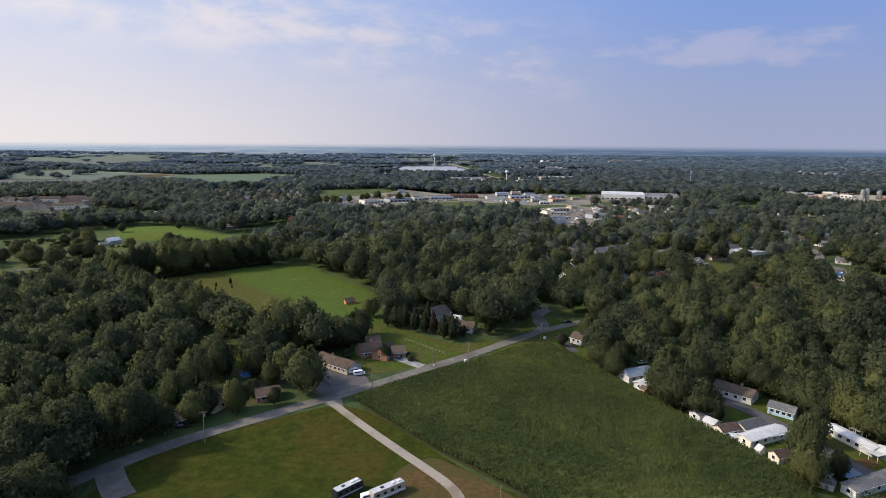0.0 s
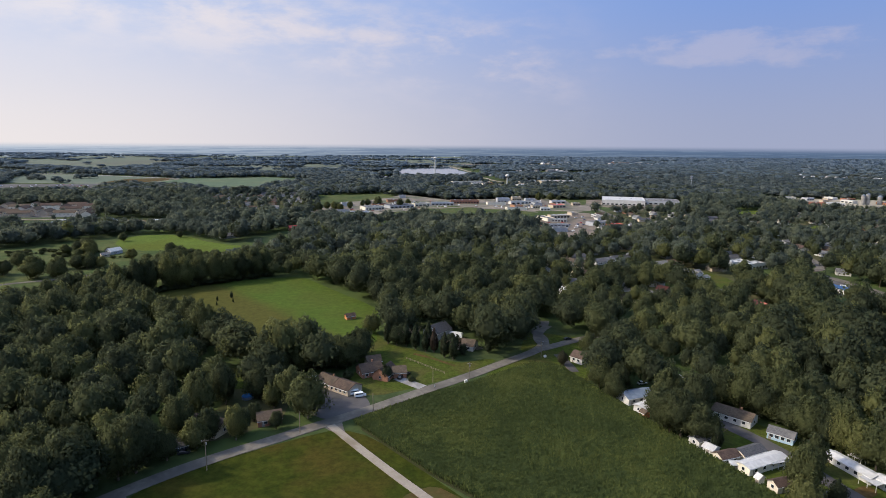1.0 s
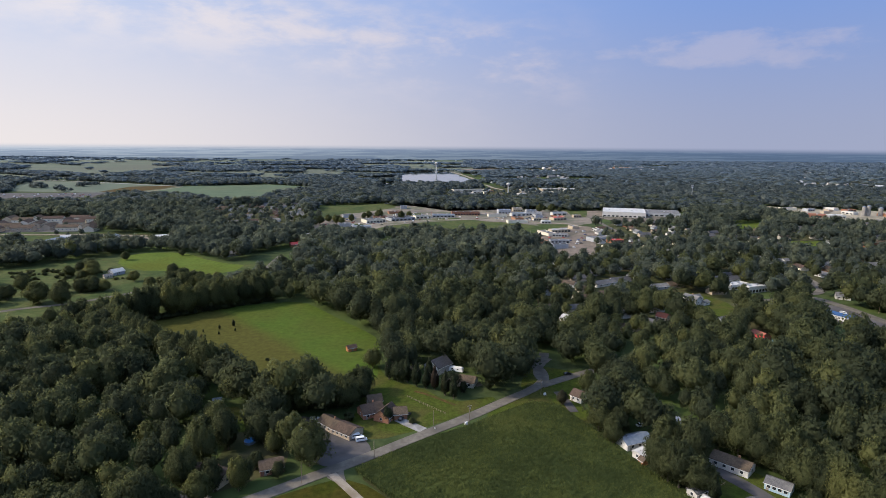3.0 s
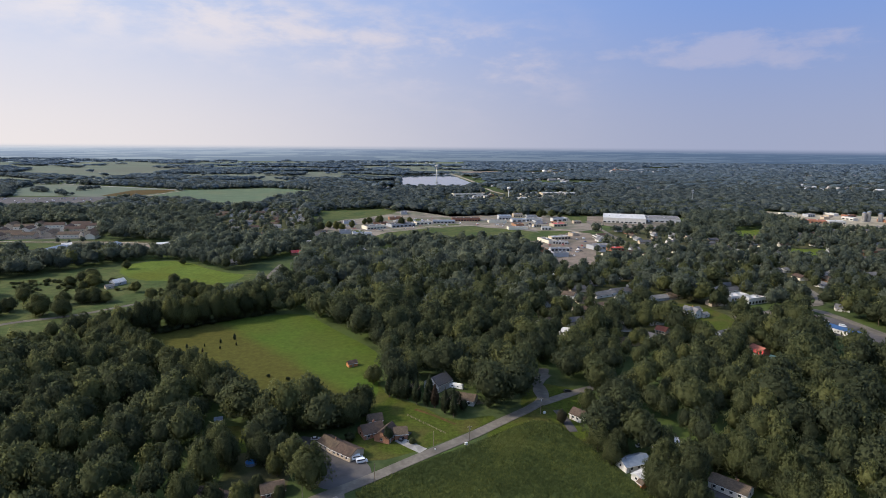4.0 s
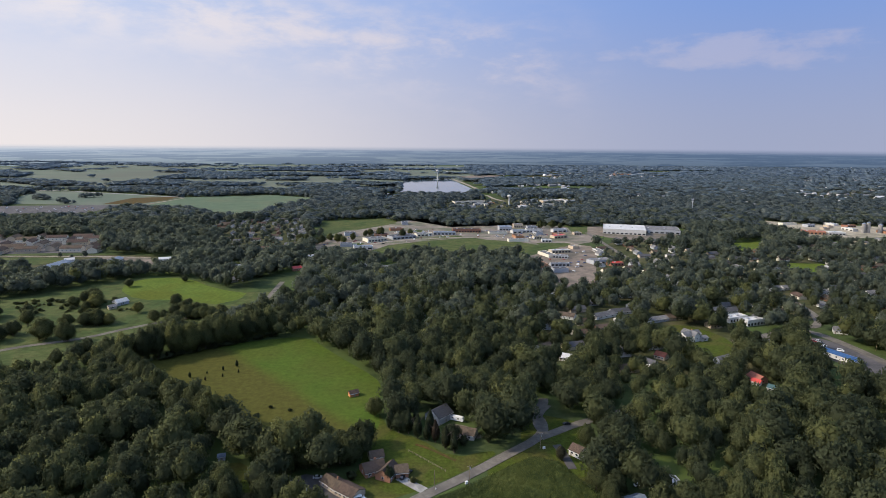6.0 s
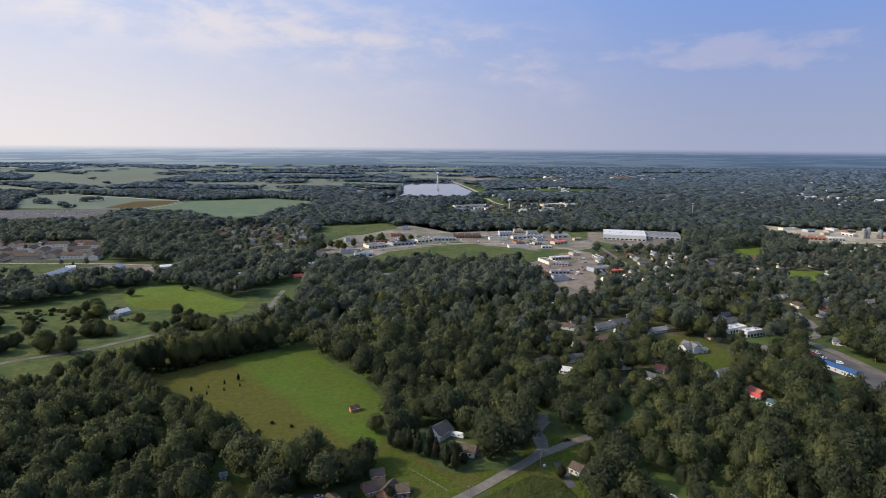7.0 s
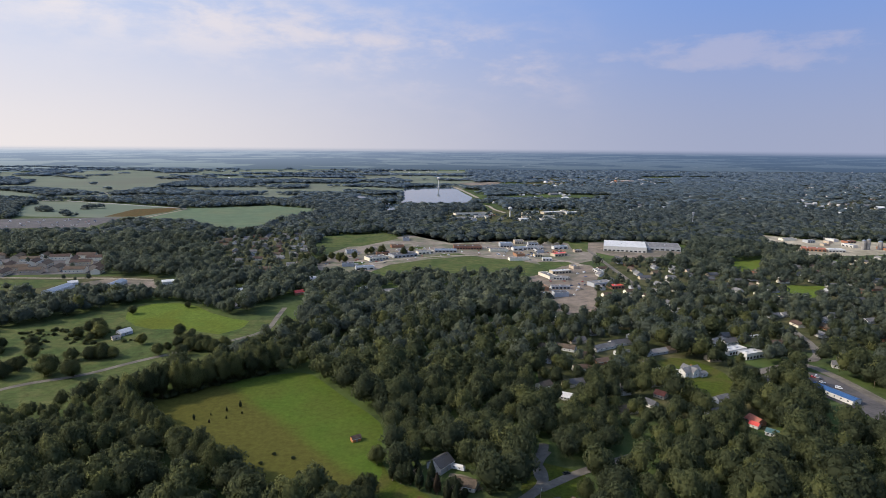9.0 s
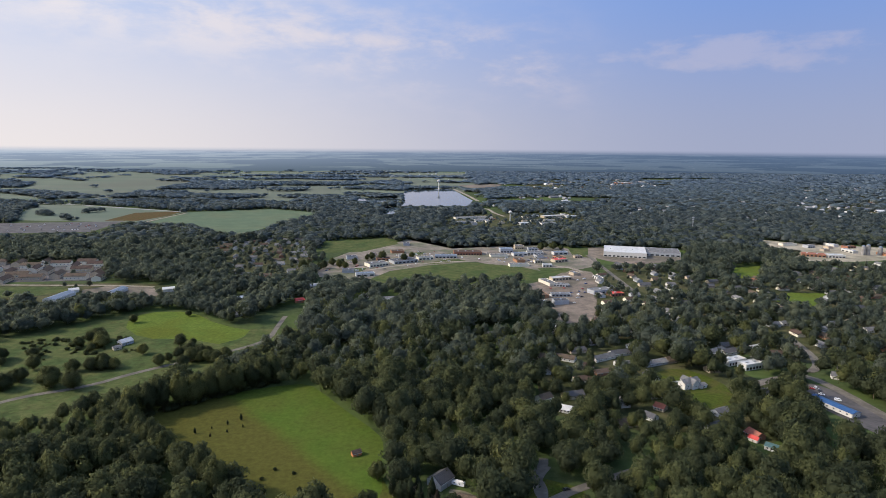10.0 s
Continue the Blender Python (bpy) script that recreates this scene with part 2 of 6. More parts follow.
# distance haze is put into the next four leaf colours: greyer, bluer, paler
M["woods_town"] = foliage("wood_leaves_slight_haze", (0.080, 0.096, 0.074), (0.107, 0.124, 0.087), (0.142, 0.156, 0.098), 0.75, 0.08, through_light=0.58, spread=0.28)
M["woods_mid"] = foliage("wood_leaves_blue_haze", (0.086, 0.108, 0.106), (0.108, 0.130, 0.124), (0.136, 0.156, 0.140), 0.7, 0.10, through_light=0.56, spread=0.25)
M["woods_far"] = foliage("wood_leaves_far_haze", (0.112, 0.148, 0.170), (0.132, 0.170, 0.190), (0.156, 0.190, 0.202), 0.8, 0.1, spread=0.25)
M["woods_last"] = foliage("wood_leaves_pale_haze", (0.132, 0.178, 0.222), (0.152, 0.200, 0.242), (0.174, 0.220, 0.256), 0.8, 0.1, spread=0.25)
M["corn"] = foliage("corn_leaves", (0.066, 0.086, 0.028), (0.106, 0.126, 0.035), (0.142, 0.150, 0.046), through_light=0.45, spread=0.10, patch=True)
M["bark"] = surface("bark", (0.09, 0.07, 0.05), (0.16, 0.13, 0.10), 3.0, 0.95, 0.4, stretch=(1, 1, 0.2))
M["water"] = surface("still_water", (0.05, 0.07, 0.08), (0.06, 0.08, 0.09), 0.01, 0.06, spec=0.5)
M["white"] = surface("white_siding", (0.46, 0.445, 0.41), (0.56, 0.54, 0.50), 0.7, 0.7, vary=0.10)
M["cream"] = surface("cream_siding", (0.58, 0.53, 0.42), (0.66, 0.60, 0.48), 0.7, 0.7, vary=0.15)
M["tan"] = surface("tan_siding", (0.38, 0.31, 0.22), (0.46, 0.38, 0.28), 0.7, 0.75, vary=0.2)
M["brick"] = surface("brown_brick", (0.22, 0.10, 0.06), (0.33, 0.17, 0.10), 2.5, 0.85, 0.2, vary=0.2)
M["grey_wall"] = surface("grey_siding", (0.28, 0.29, 0.30), (0.36, 0.37, 0.38), 0.7, 0.75, vary=0.2)
M["blue_wall"] = surface("blue_siding", (0.03, 0.045, 0.085), (0.045, 0.065, 0.11), 0.7, 0.7)
M["pale_blue"] = surface("pale_blue_siding", (0.30, 0.42, 0.50), (0.36, 0.48, 0.56), 0.7, 0.7)
M["roof_brown"] = surface("brown_shingles", (0.066, 0.046, 0.034), (0.108, 0.078, 0.059), 1.5, 0.9, 0.2, spec=0.1, big=((0.055, 0.042, 0.033), 0.2), vary=0.25)
M["roof_grey"] = surface("grey_shingles", (0.085, 0.083, 0.084), (0.145, 0.142, 0.140), 1.5, 0.9, 0.2, spec=0.1, big=((0.18, 0.172, 0.162), 0.2), vary=0.3)
M["roof_dark"] = surface("dark_shingles", (0.045, 0.045, 0.05), (0.08, 0.078, 0.078), 1.5, 0.9, 0.2, vary=0.3)
M["roof_white"] = surface("white_metal_roof", (0.38, 0.375, 0.36), (0.50, 0.49, 0.475), 0.6, 0.7, spec=0.2, big=((0.36, 0.35, 0.33), 0.15), vary=0.12)
M["roof_blue"] = surface("blue_metal_roof", (0.020, 0.060, 0.145), (0.030, 0.078, 0.180), 0.4, 0.5, spec=0.3)
M["roof_steel"] = surface("blue_grey_metal_roof", (0.115, 0.145, 0.185), (0.160, 0.192, 0.235), 0.5, 0.65, spec=0.2)
M["roof_red"] = surface("red_metal_roof", (0.42, 0.035, 0.025), (0.55, 0.06, 0.04), 0.5, 0.5, spec=0.4)
M["roof_rust"] = surface("red_brown_shingles", (0.24, 0.075, 0.05), (0.32, 0.12, 0.08), 1.2, 0.9, 0.2)
M["roof_teal"] = surface("teal_metal_roof", (0.04, 0.085, 0.085), (0.06, 0.11, 0.11), 0.6, 0.7)
M["far_house"] = surface("far_house_walls_and_roofs", (0.28, 0.275, 0.27), (0.36, 0.355, 0.35), 0.02, 0.8, island=1.3)
M["trim"] = surface("white_trim", (0.60, 0.59, 0.57), (0.68, 0.67, 0.65), 2.0, 0.6)
M["glass"] = surface("window_glass", (0.015, 0.02, 0.025), (0.025, 0.03, 0.035), 0.5, 0.08, spec=0.6)
M["door"] = surface("painted_door", (0.20, 0.17, 0.15), (0.26, 0.22, 0.19), 2.0, 0.6)
M["steel"] = surface("galvanised_steel", (0.40, 0.41, 0.42), (0.50, 0.51, 0.52), 1.0, 0.45, metal=0.6)
M["wood"] = surface("weathered_wood", (0.16, 0.12, 0.085), (0.24, 0.19, 0.14), 2.0, 0.9, 0.3, stretch=(1, 1, 0.15))
M["orange"] = surface("orange_stained_wood", (0.42, 0.16, 0.06), (0.52, 0.22, 0.09), 1.5, 0.8)
M["rubber"] = surface("black_rubber", (0.018, 0.018, 0.018), (0.03, 0.03, 0.03), 4.0, 0.85)
M["pool"] = surface("pool_liner_water", (0.02, 0.10, 0.27), (0.035, 0.14, 0.33), 0.8, 0.1, spec=0.5)
M["concrete"] = surface("concrete", (0.22, 0.21, 0.195), (0.30, 0.285, 0.26), 0.8, 0.9, 0.1, big=((0.18, 0.17, 0.155), 0.2))
for key, a in (("paint_white", (0.75, 0.75, 0.74)), ("paint_silver", (0.42, 0.43, 0.45)), ("paint_black", (0.02, 0.02, 0.022)),
               ("paint_red", (0.34, 0.03, 0.025)), ("paint_blue", (0.05, 0.09, 0.22)), ("paint_tan", (0.40, 0.33, 0.24))):
    M[key] = surface(key, a, tuple(0.9 * c for c in a), 0.6, 0.3, spec=0.6)


# ---------- building blocks ----------
def part(name, bm, material, parent=None, label=""):
    me = bpy.data.meshes.new(name)
    bm.to_mesh(me)
    bm.free()
    me.materials.append(material)
    ob = new(name, me)
    if parent:
        ob.parent = parent
    if label:
        ob["label"] = label
    return ob


def empty(name):
    ob = new(name)
    ob.empty_display_size = 1
    return ob


def discard(ob):
    """Takes away a kind that stands nowhere."""
    for c in list(ob.children_recursive) + [ob]:
        bpy.data.objects.remove(c)


def box(bm, x0, y0, z0, x1, y1, z1):
    vs = [bm.verts.new(p) for p in ((x0, y0, z0), (x1, y0, z0), (x1, y1, z0), (x0, y1, z0),
                                    (x0, y0, z1), (x1, y0, z1), (x1, y1, z1), (x0, y1, z1))]
    for q in ((3, 2, 1, 0), (4, 5, 6, 7), (0, 1, 5, 4), (1, 2, 6, 5), (2, 3, 7, 6), (3, 0, 4, 7)):
        bm.faces.new([vs[i] for i in q])
    return vs


def boxes(*dims):
    bm = bmesh.new()
    for d in dims:
        box(bm, *d)
    return bm


def tube(bm, x, y, z0, z1, r0, r1, n=8):
    a = [bm.verts.new((x + r0 * math.cos(i * math.tau / n), y + r0 * math.sin(i * math.tau / n), z0)) for i in range(n)]
    b = [bm.verts.new((x + r1 * math.cos(i * math.tau / n), y + r1 * math.sin(i * math.tau / n), z1)) for i in range(n)]
    for i in range(n):
        j = (i + 1) % n
        bm.faces.new((a[i], a[j], b[j], b[i]))
    bm.faces.new(a[::-1])
    bm.faces.new(b)


def prism(bm, pts, z0, z1):
    """An upright slab over a plan outline, anticlockwise."""
    a = [bm.verts.new((x, y, z0)) for x, y in pts]
    b = [bm.verts.new((x, y, z1)) for x, y in pts]
    bm.faces.new(b)
    bm.faces.new(a[::-1])
    for i in range(len(pts)):
        j = (i + 1) % len(pts)
        bm.faces.new((a[i], a[j], b[j], b[i]))


def pairs(*flat):
    return [(flat[i], flat[i + 1]) for i in range(0, len(flat), 2)]


def inside(px, py, poly):
    """Which of the points lie in the outline."""
    hit = np.zeros(len(px), bool)
    n = len(poly)
    for i in range(n):
        (x0, y0), (x1, y1) = poly[i], poly[(i + 1) % n]
        if y0 == y1:
            continue
        cross = (py < y0) != (py < y1)
        hit ^= cross & (px < (x1 - x0) * (py - y0) / (y1 - y0) + x0)
    return hit


def near_line(px, py, line, reach):
    hit = np.zeros(len(px), bool)
    for (x0, y0), (x1, y1) in zip(line, line[1:]):
        dx, dy = x1 - x0, y1 - y0
        s = np.clip(((px - x0) * dx + (py - y0) * dy) / (dx * dx + dy * dy + 1e-9), 0, 1)
        hit |= (px - x0 - s * dx) ** 2 + (py - y0 - s * dy) ** 2 < reach * reach
    return hit


def soften(line, rounds=2, closed=False):
    """Rounds the corners of a line by cutting them."""
    for _ in range(rounds):
        n = len(line)
        outl = [] if closed else [line[0]]
        for i in range(n if closed else n - 1):
            (x0, y0), (x1, y1) = line[i], line[(i + 1) % n]
            outl += [(0.75 * x0 + 0.25 * x1, 0.75 * y0 + 0.25 * y1), (0.25 * x0 + 0.75 * x1, 0.25 * y0 + 0.75 * y1)]
        line = outl if closed else outl + [line[-1]]
    return line


CLEAR, LINES, SPOTS = [], [], []   # where no wild tree stands: outlines, lines with a reach, rounds


FIELD_NO = []


def field(name, label, key, level, pts, clear=True, ragged=0.0, category="field"):
    """A piece of ground cover, a slab a little above the one sheet of ground."""
    if min(p[1] for p in pts) < 700:
        pts = soften(pts, 1, True)
    FIELD_NO.append(name)
    level += 0.0011 * len(FIELD_NO)
    if ragged:
        pts = [(x + ragged * noise.noise((x * 0.05, y * 0.05, 1.0)), y + ragged * noise.noise((x * 0.05, y * 0.05, 7.0))) for x, y in pts]
    area = sum(a[0] * b[1] - b[0] * a[1] for a, b in zip(pts, pts[1:] + pts[:1]))
    if area < 0:
        pts = pts[::-1]
    bm = bmesh.new()
    prism(bm, pts, -0.2, level)
    bmesh.ops.triangulate(bm, faces=[f for f in bm.faces if len(f.verts) > 4])
    if clear:
        CLEAR.append(pts)
    return tagged(part(name, bm, M[key]), label, category, kind="structure")


def strip(name, label, key, level, width, line, reach=None, category="road"):
    line = soften(line, 2)
    level += 0.10
    bm = bmesh.new()
    rows = []
    for i, (x, y) in enumerate(line):
        x0, y0 = line[max(i - 1, 0)]
        x1, y1 = line[min(i + 1, len(line) - 1)]
        d = math.hypot(x1 - x0, y1 - y0)
        nx, ny = -(y1 - y0) / d * width / 2, (x1 - x0) / d * width / 2
        rows.append([bm.verts.new(p) for p in ((x - nx, y - ny, -0.2), (x - nx, y - ny, level), (x + nx, y + ny, level), (x + nx, y + ny, -0.2))])
    for a, b in zip(rows, rows[1:]):
        for k in range(3):
            bm.faces.new((a[k], b[k], b[k + 1], a[k + 1]))
    LINES.append((line, reach if reach else width / 2 + 3.5))
    return tagged(part(name, bm, M[key]), label, category, kind="structure")


# ---------- ground ----------
bm = bmesh.new()
prism(bm, [(-4950 * math.sin(i * math.tau / 96), 4950 * math.cos(i * math.tau / 96)) for i in range(96)], -3.0, 0.0)
tagged(part("ground", bm, M["floor"]), "dark green woodland floor reaching the horizon", "ground", kind="structure")

# near: grass, corn, lane, road
field("ground_grass", "mown grass with dry brown patches beside the road", "grass", 0.05,
      pairs(-40.2, 213.2, -55.1, 204.7, -75.4, 190.9, -95.0, 174.7, -98.0, 165.0, -101.3, 151.8, -110, 110, 60, 90, 80, 130, 20.2, 153.0, -4.0, 180.8, -25.8, 206.7))
CORN = pairs(-35.6, 217.4, -21.6, 230.2, -5.5, 243.2, 12.4, 255.6, 32.3, 272.3, 46.1, 281.6, 58.1, 277.7, 66.2, 259.0, 74.5, 237.5, 82.5, 218.6,
             91.8, 200.6, 98.6, 186.7, 104.0, 171.7, 107.7, 159.9, 102, 120, 96, 90, 40, 95, 24.2, 153.1, 12.1, 165.8, -4.0, 180.8, -18.7, 197.8)
field("ground_corn", "dark soil under the standing corn", "soil", 0.09, CORN)
field("ground_dirt", "bare brown dirt beside the gravel lane", "dirt", 0.07,
      pairs(-10.0, 172.0, -4.0, 174.5, 3.5, 168.5, 11.7, 161.5, 21.5, 152.5, 40, 130, 5, 132, -14.6, 152.5, -14.7, 161.7), ragged=4)
strip("road_lane", "pale gravel farm lane", "gravel", 0.16, 3.3, pairs(-43.9, 215.7, -30.2, 198.4, -16.5, 181.7, -4.7, 168.0, 1.9, 160.1, 5.6, 152.8, 8, 135, 8, 100))
MAIN = pairs(-115.6, 151.6, -104.5, 165.9, -90.7, 181.2, -76.4, 193.7, -63.2, 203.7, -52.7, 212.5, -43.2, 219.8, -28.8, 231.2, -10.6, 247.6, 12.5, 266.5, 33.9, 287.2, 45.6, 297.5, 55.8, 309.8, 57.5, 324.3, 54.0, 334.3, 62.1, 348.7, 63.3, 356.5)
strip("road_main", "grey asphalt two-lane country road", "asphalt", 0.13, 6.1, MAIN)
strip("road_side", "grey asphalt side street", "asphalt", 0.12, 6.0, pairs(52.9, 304.9, 63.5, 312.0, 74.8, 320.2, 91.9, 329.7, 128.4, 348.7))
strip("road_side", "grey asphalt street leading north from the corner", "asphalt", 0.11, 5.5, pairs(57.5, 308.4, 53.5, 319.7, 56.6, 335.2, 64.0, 347.0))
field("ground_lawn", "grass verge between the road and the corn", "lawn", 0.0, pairs(18.2, 270.8, 34.0, 288.4, 47.0, 296.2, 57.9, 298.4, 67.4, 292.2, 71.7, 277.5, 73.8, 264.0, 57.7, 258.6, 30.9, 258.0))
strip("road_drive", "dark drive of the white cottage", "tarmac", 0.13, 4.5, pairs(60.8, 297.2, 63.1, 286.0, 64.5, 272.9), reach=4)
field("ground_yards", "shaded yard beside the country road", "yards", 0.02, pairs(-93.1, 199.9, -93.8, 231.6, -93.8, 263.2, -75.0, 257.8, -61.9, 224.3, -71.4, 213.1, -81.3, 204.2), clear=False)
strip("road_drive", "short paved drive off the country road", "asphalt", 0.15, 8.0, pairs(-104.1, 168.1, -96.4, 157.5, -90.6, 151.4))

# ---------- fields and clearings ----------
MEADOW = pairs(-222.0, 403.0, -216.8, 418.7, -200.3, 431.1, -164.0, 458.6, -140.0, 469.0, -117.2, 474.6, -97.0, 450.0, -78.6, 425.7, -47.5, 387.9, -42.0, 372.0, -40.4, 340.3, -36.4, 312.7, -45.0, 297.0, -67.6, 290.3, -100.4, 295.9, -124.0, 319.1, -152.0, 340.0, -185.2, 368.4)
field("ground_meadow", "bright green hay meadow with a browner half", "hay", 0.06, MEADOW)
field("ground_lawn", "green lawn between the houses and the wood", "lawn", 0.05, pairs(-47.5, 344.2, -40.2, 336.0, -30.2, 309.8, -14.1, 303.3, 4.4, 281.8, 25.4, 291.3, 27.8, 285.3, -6.5, 255.8, -32.5, 241.3, -48.2, 251.5, -41.1, 275.0, -44.6, 299.3))
field("ground_lawn", "small lawn behind the trees", "lawn", 0.05, pairs(-117.2, 273.4, -98.5, 276.6, -86.0, 250.8, -99.4, 248.1))
field("ground_yard", "grey asphalt car park beside the houses", "tarmac", 0.08, pairs(-73.6, 262.2, -65.4, 266.9, -56.6, 258.3, -43.9, 242.4, -38.5, 249.0, -32.3, 240.1, -30.2, 232.9, -40.3, 223.1, -46.6, 220.3, -56.0, 226.6, -67.6, 244.4))
field("ground_lawn", "lawn at the street corner", "lawn", 0.05, pairs(52.0, 336.7, 71.4, 327.7, 84.0, 321.9, 75.3, 300.7, 64.0, 290.3, 52.5, 284.0, 41.8, 291.7, 42.8, 311.5))
field("ground_yard", "widened paved mouth of the lane", "asphalt", 0.09, pairs(-47.6, 215.1, -40.3, 221.5, -39.4, 216.3, -36.9, 209.3, -39.3, 208.3))
field("ground_yard", "sandy patch beside a mobile home", "dirt", 0.10, pairs(132.3, 174.2, 139.7, 177.8, 141.2, 173.0, 133.4, 168.9), clear=False)
field("ground_pasture", "rough pasture with scattered trees", "rough", 0.05,
      pairs(-461.3, 581.0, -416.7, 621.2, -381.4, 683.3, -310.8, 693.5, -246.2, 631.5, -184.2, 613.4, -180.8, 581.5, -206.0, 524.0, -258.8, 491.8, -285.9, 445.6, -301.3, 414.5, -302.8, 371.3, -320.8, 355.8, -479.1, 546.1))
field("ground_pasture", "bright mown pasture below the houses", "meadow", 0.08, pairs(-364.3, 633.6, -362.5, 686.5, -308.7, 688.6, -253.2, 633.4, -189.1, 609.3, -186.1, 579.6, -209.4, 563.2, -271.0, 587.5, -317.4, 585.9))
field("ground_pasture", "rough grass between the rural road and the trees", "rough", 0.04, pairs(-352, 405, -300, 455, -243, 517, -205, 545, -185, 525, -205, 470, -250, 430, -290, 385, -320, 360))
strip("road_rural", "narrow grey rural road", "asphalt", 0.14, 5.5, pairs(-359.8, 412.9, -338.0, 441.9, -299.9, 460.9, -274.9, 493.9, -242.5, 522.8, -210.8, 551.6, -184.8, 585.0, -188.8, 629.4, -191.5, 673.6), reach=34)
strip("ground_verge", "rough grass along the rural road", "rough", 0.02, 56, pairs(-359.8, 412.9, -338.0, 441.9, -299.9, 460.9, -274.9, 493.9, -242.5, 522.8, -210.8, 551.6, -184.8, 585.0, -187.6, 625.3), reach=20, category="grass")
field("ground_field", "green field beside the industrial row", "rough", 0.06, pairs(-250, 1094, -265, 1229, -129, 1301, -102, 1209, -165, 1111))
field("ground_field", "long olive-green field below the industrial row", "rough", 0.06, pairs(-127.3, 854.2, -93, 937, -31, 987, 38, 1015, 123, 985, 159, 940, 140.6, 877.8, 7.0, 842.0, -81.3, 813.7))
field("ground_field", "large crop field with haze in its green", "crop", 0.06, pairs(-779, 1513, -785, 1756, -566, 1875, -381, 1775, -436, 1539, -463, 1314, -563, 1380, -658, 1499))
field("ground_field", "far green field paled by haze in its colour", "farmland", 0.06, pairs(-1941, 2677, -2467, 3709, -2389, 4432, -1399, 3257, -1395, 2831, -1352, 2327))
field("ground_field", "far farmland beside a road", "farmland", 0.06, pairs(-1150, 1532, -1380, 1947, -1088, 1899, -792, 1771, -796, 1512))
field("ground_field", "far brown stubble field", "rubble", 0.06, pairs(52, 3169, 307, 3306, 252, 3015, 105, 2953))
field("ground_yard", "grey car park at a distribution yard", "tarmac", 0.10, pairs(-1183, 1460, -851, 1531, -821, 1334, -1049, 1292))
field("ground_yard", "pale worn paving of the industrial row", "lot", 0.05,
      pairs(-226, 977, -186, 1110, -109, 1223, -89, 1271, 9, 1160, 198, 1213, 285, 1137, 262, 1001, 192, 942, 119, 947, 48, 1026, -31, 987, -91, 911, -142.8, 846.1, -198.0, 889.6))
field("ground_yard", "bare demolition ground with rubble", "rubble", 0.07, pairs(93.1, 835.2, 144.3, 874.1, 207, 970, 245, 936, 199.4, 768.6, 172.8, 653.1, 126.5, 658.0, 120.5, 723.3, 114.1, 780.2))
field("ground_field", "rough grass and bare ground around the warehouse", "rubble", 0.05, pairs(237, 1173, 310, 1191, 440, 1109, 428, 1051, 330, 1010, 290, 1040, 270, 1076))
field("ground_grass", "grass plot on the industrial paving", "rough", 0.10, pairs(-49, 1005, -19, 1024, 11, 1017, -23, 997), clear=False)
field("ground_grass", "grass plot on the industrial paving", "rough", 0.10, pairs(-15, 1038, 21, 1045, 34, 1032, -2, 1016), clear=False)
field("ground_grass", "grass plot on the industrial paving", "rough", 0.10, pairs(151, 972, 214, 975, 192, 938, 155, 936), clear=False)
field("ground_grass", "grass plot on the industrial paving", "rough", 0.10, pairs(-174, 956, -134, 958, -138, 934, -167, 936), clear=False)
field("ground_grass", "grass plot on the industrial paving", "rough", 0.10, pairs(-73, 1101, -45, 1113, -44, 1092, -67, 1080), clear=False)
field("ground_grass", "grass plot on the industrial paving", "rough", 0.10, pairs(246, 1212, 290, 1202, 260, 1073, 236, 1092), clear=False)
strip("road_street", "pale street through the industrial row", "gravel", 0.19, 7.0, pairs(-127, 942, -82, 986, 3, 1021, 82, 1034, 123, 1005, 209, 983, 220, 940), reach=6)
field("ground_field", "mown clearing among the houses", "meadow", 0.05, pairs(482, 993, 552, 1016, 498, 914, 462, 912))
field("ground_field", "mown clearing among the trees", "meadow", 0.05, pairs(441.7, 784.7, 487.8, 818.3, 534.4, 813.7, 468.5, 734.3, 436.9, 735.7))
field("ground_yard", "sandy yard of a gravel works", "sand", 0.05, pairs(705, 1316, 765, 1262, 852, 1240, 924, 1213, 860, 1090, 745, 1060, 660, 1055, 652, 1096, 712, 1172, 668, 1224))
field("ground_lawn", "lawn around the white farmhouse", "lawn", 0.05, pairs(182.2, 505.0, 214.2, 522.5, 237.7, 493.6, 237.8, 458.0, 215.7, 430.2, 183.2, 419.7, 171.1, 445.4))
field("ground_yard", "dark asphalt lot beside the blue-roofed shop", "tarmac", 0.10, pairs(287.0, 480.2, 315.0, 490.8, 330.7, 462.8, 332.0, 403.7, 313.0, 378.7, 298.5, 420.9, 289.6, 456.1))
field("ground_yard", "paving of far workshops among trees", "rubble", 0.06, pairs(-15, 1480, 4, 1704, 134, 1788, 407, 1843, 378, 1652, 246, 1521, 126, 1490), clear=False)
strip("road_far", "far pale highway", "concrete", 0.15, 11.0, pairs(-1585, 1967, -1303, 1975, -1078, 1882, -785, 1756), reach=16)
strip("road_far", "far pale side road", "concrete", 0.16, 9.0, pairs(-1285, 1977, -1329, 2248, -1285, 2392), reach=14)
strip("road_track", "pale field track", "gravel", 0.15, 8.0, pairs(-791, 1489, -785, 1612, -776, 1741), reach=10)
field("ground_field", "bare reddish field beside a track", "dirt", 0.08, pairs(-907, 1539, -925, 1729, -807, 1786, -794, 1666, -821, 1546))
strip("road_street", "grey street below the demolition ground", "asphalt", 0.15, 8.0, pairs(33.2, 617.0, 70.6, 622.3, 108.2, 625.6, 158.5, 641.9), reach=14)
strip("road_street", "street with grass verges towards the warehouse", "asphalt", 0.16, 7.0, pairs(265, 1099, 264, 920, 264.5, 815.3), reach=12)
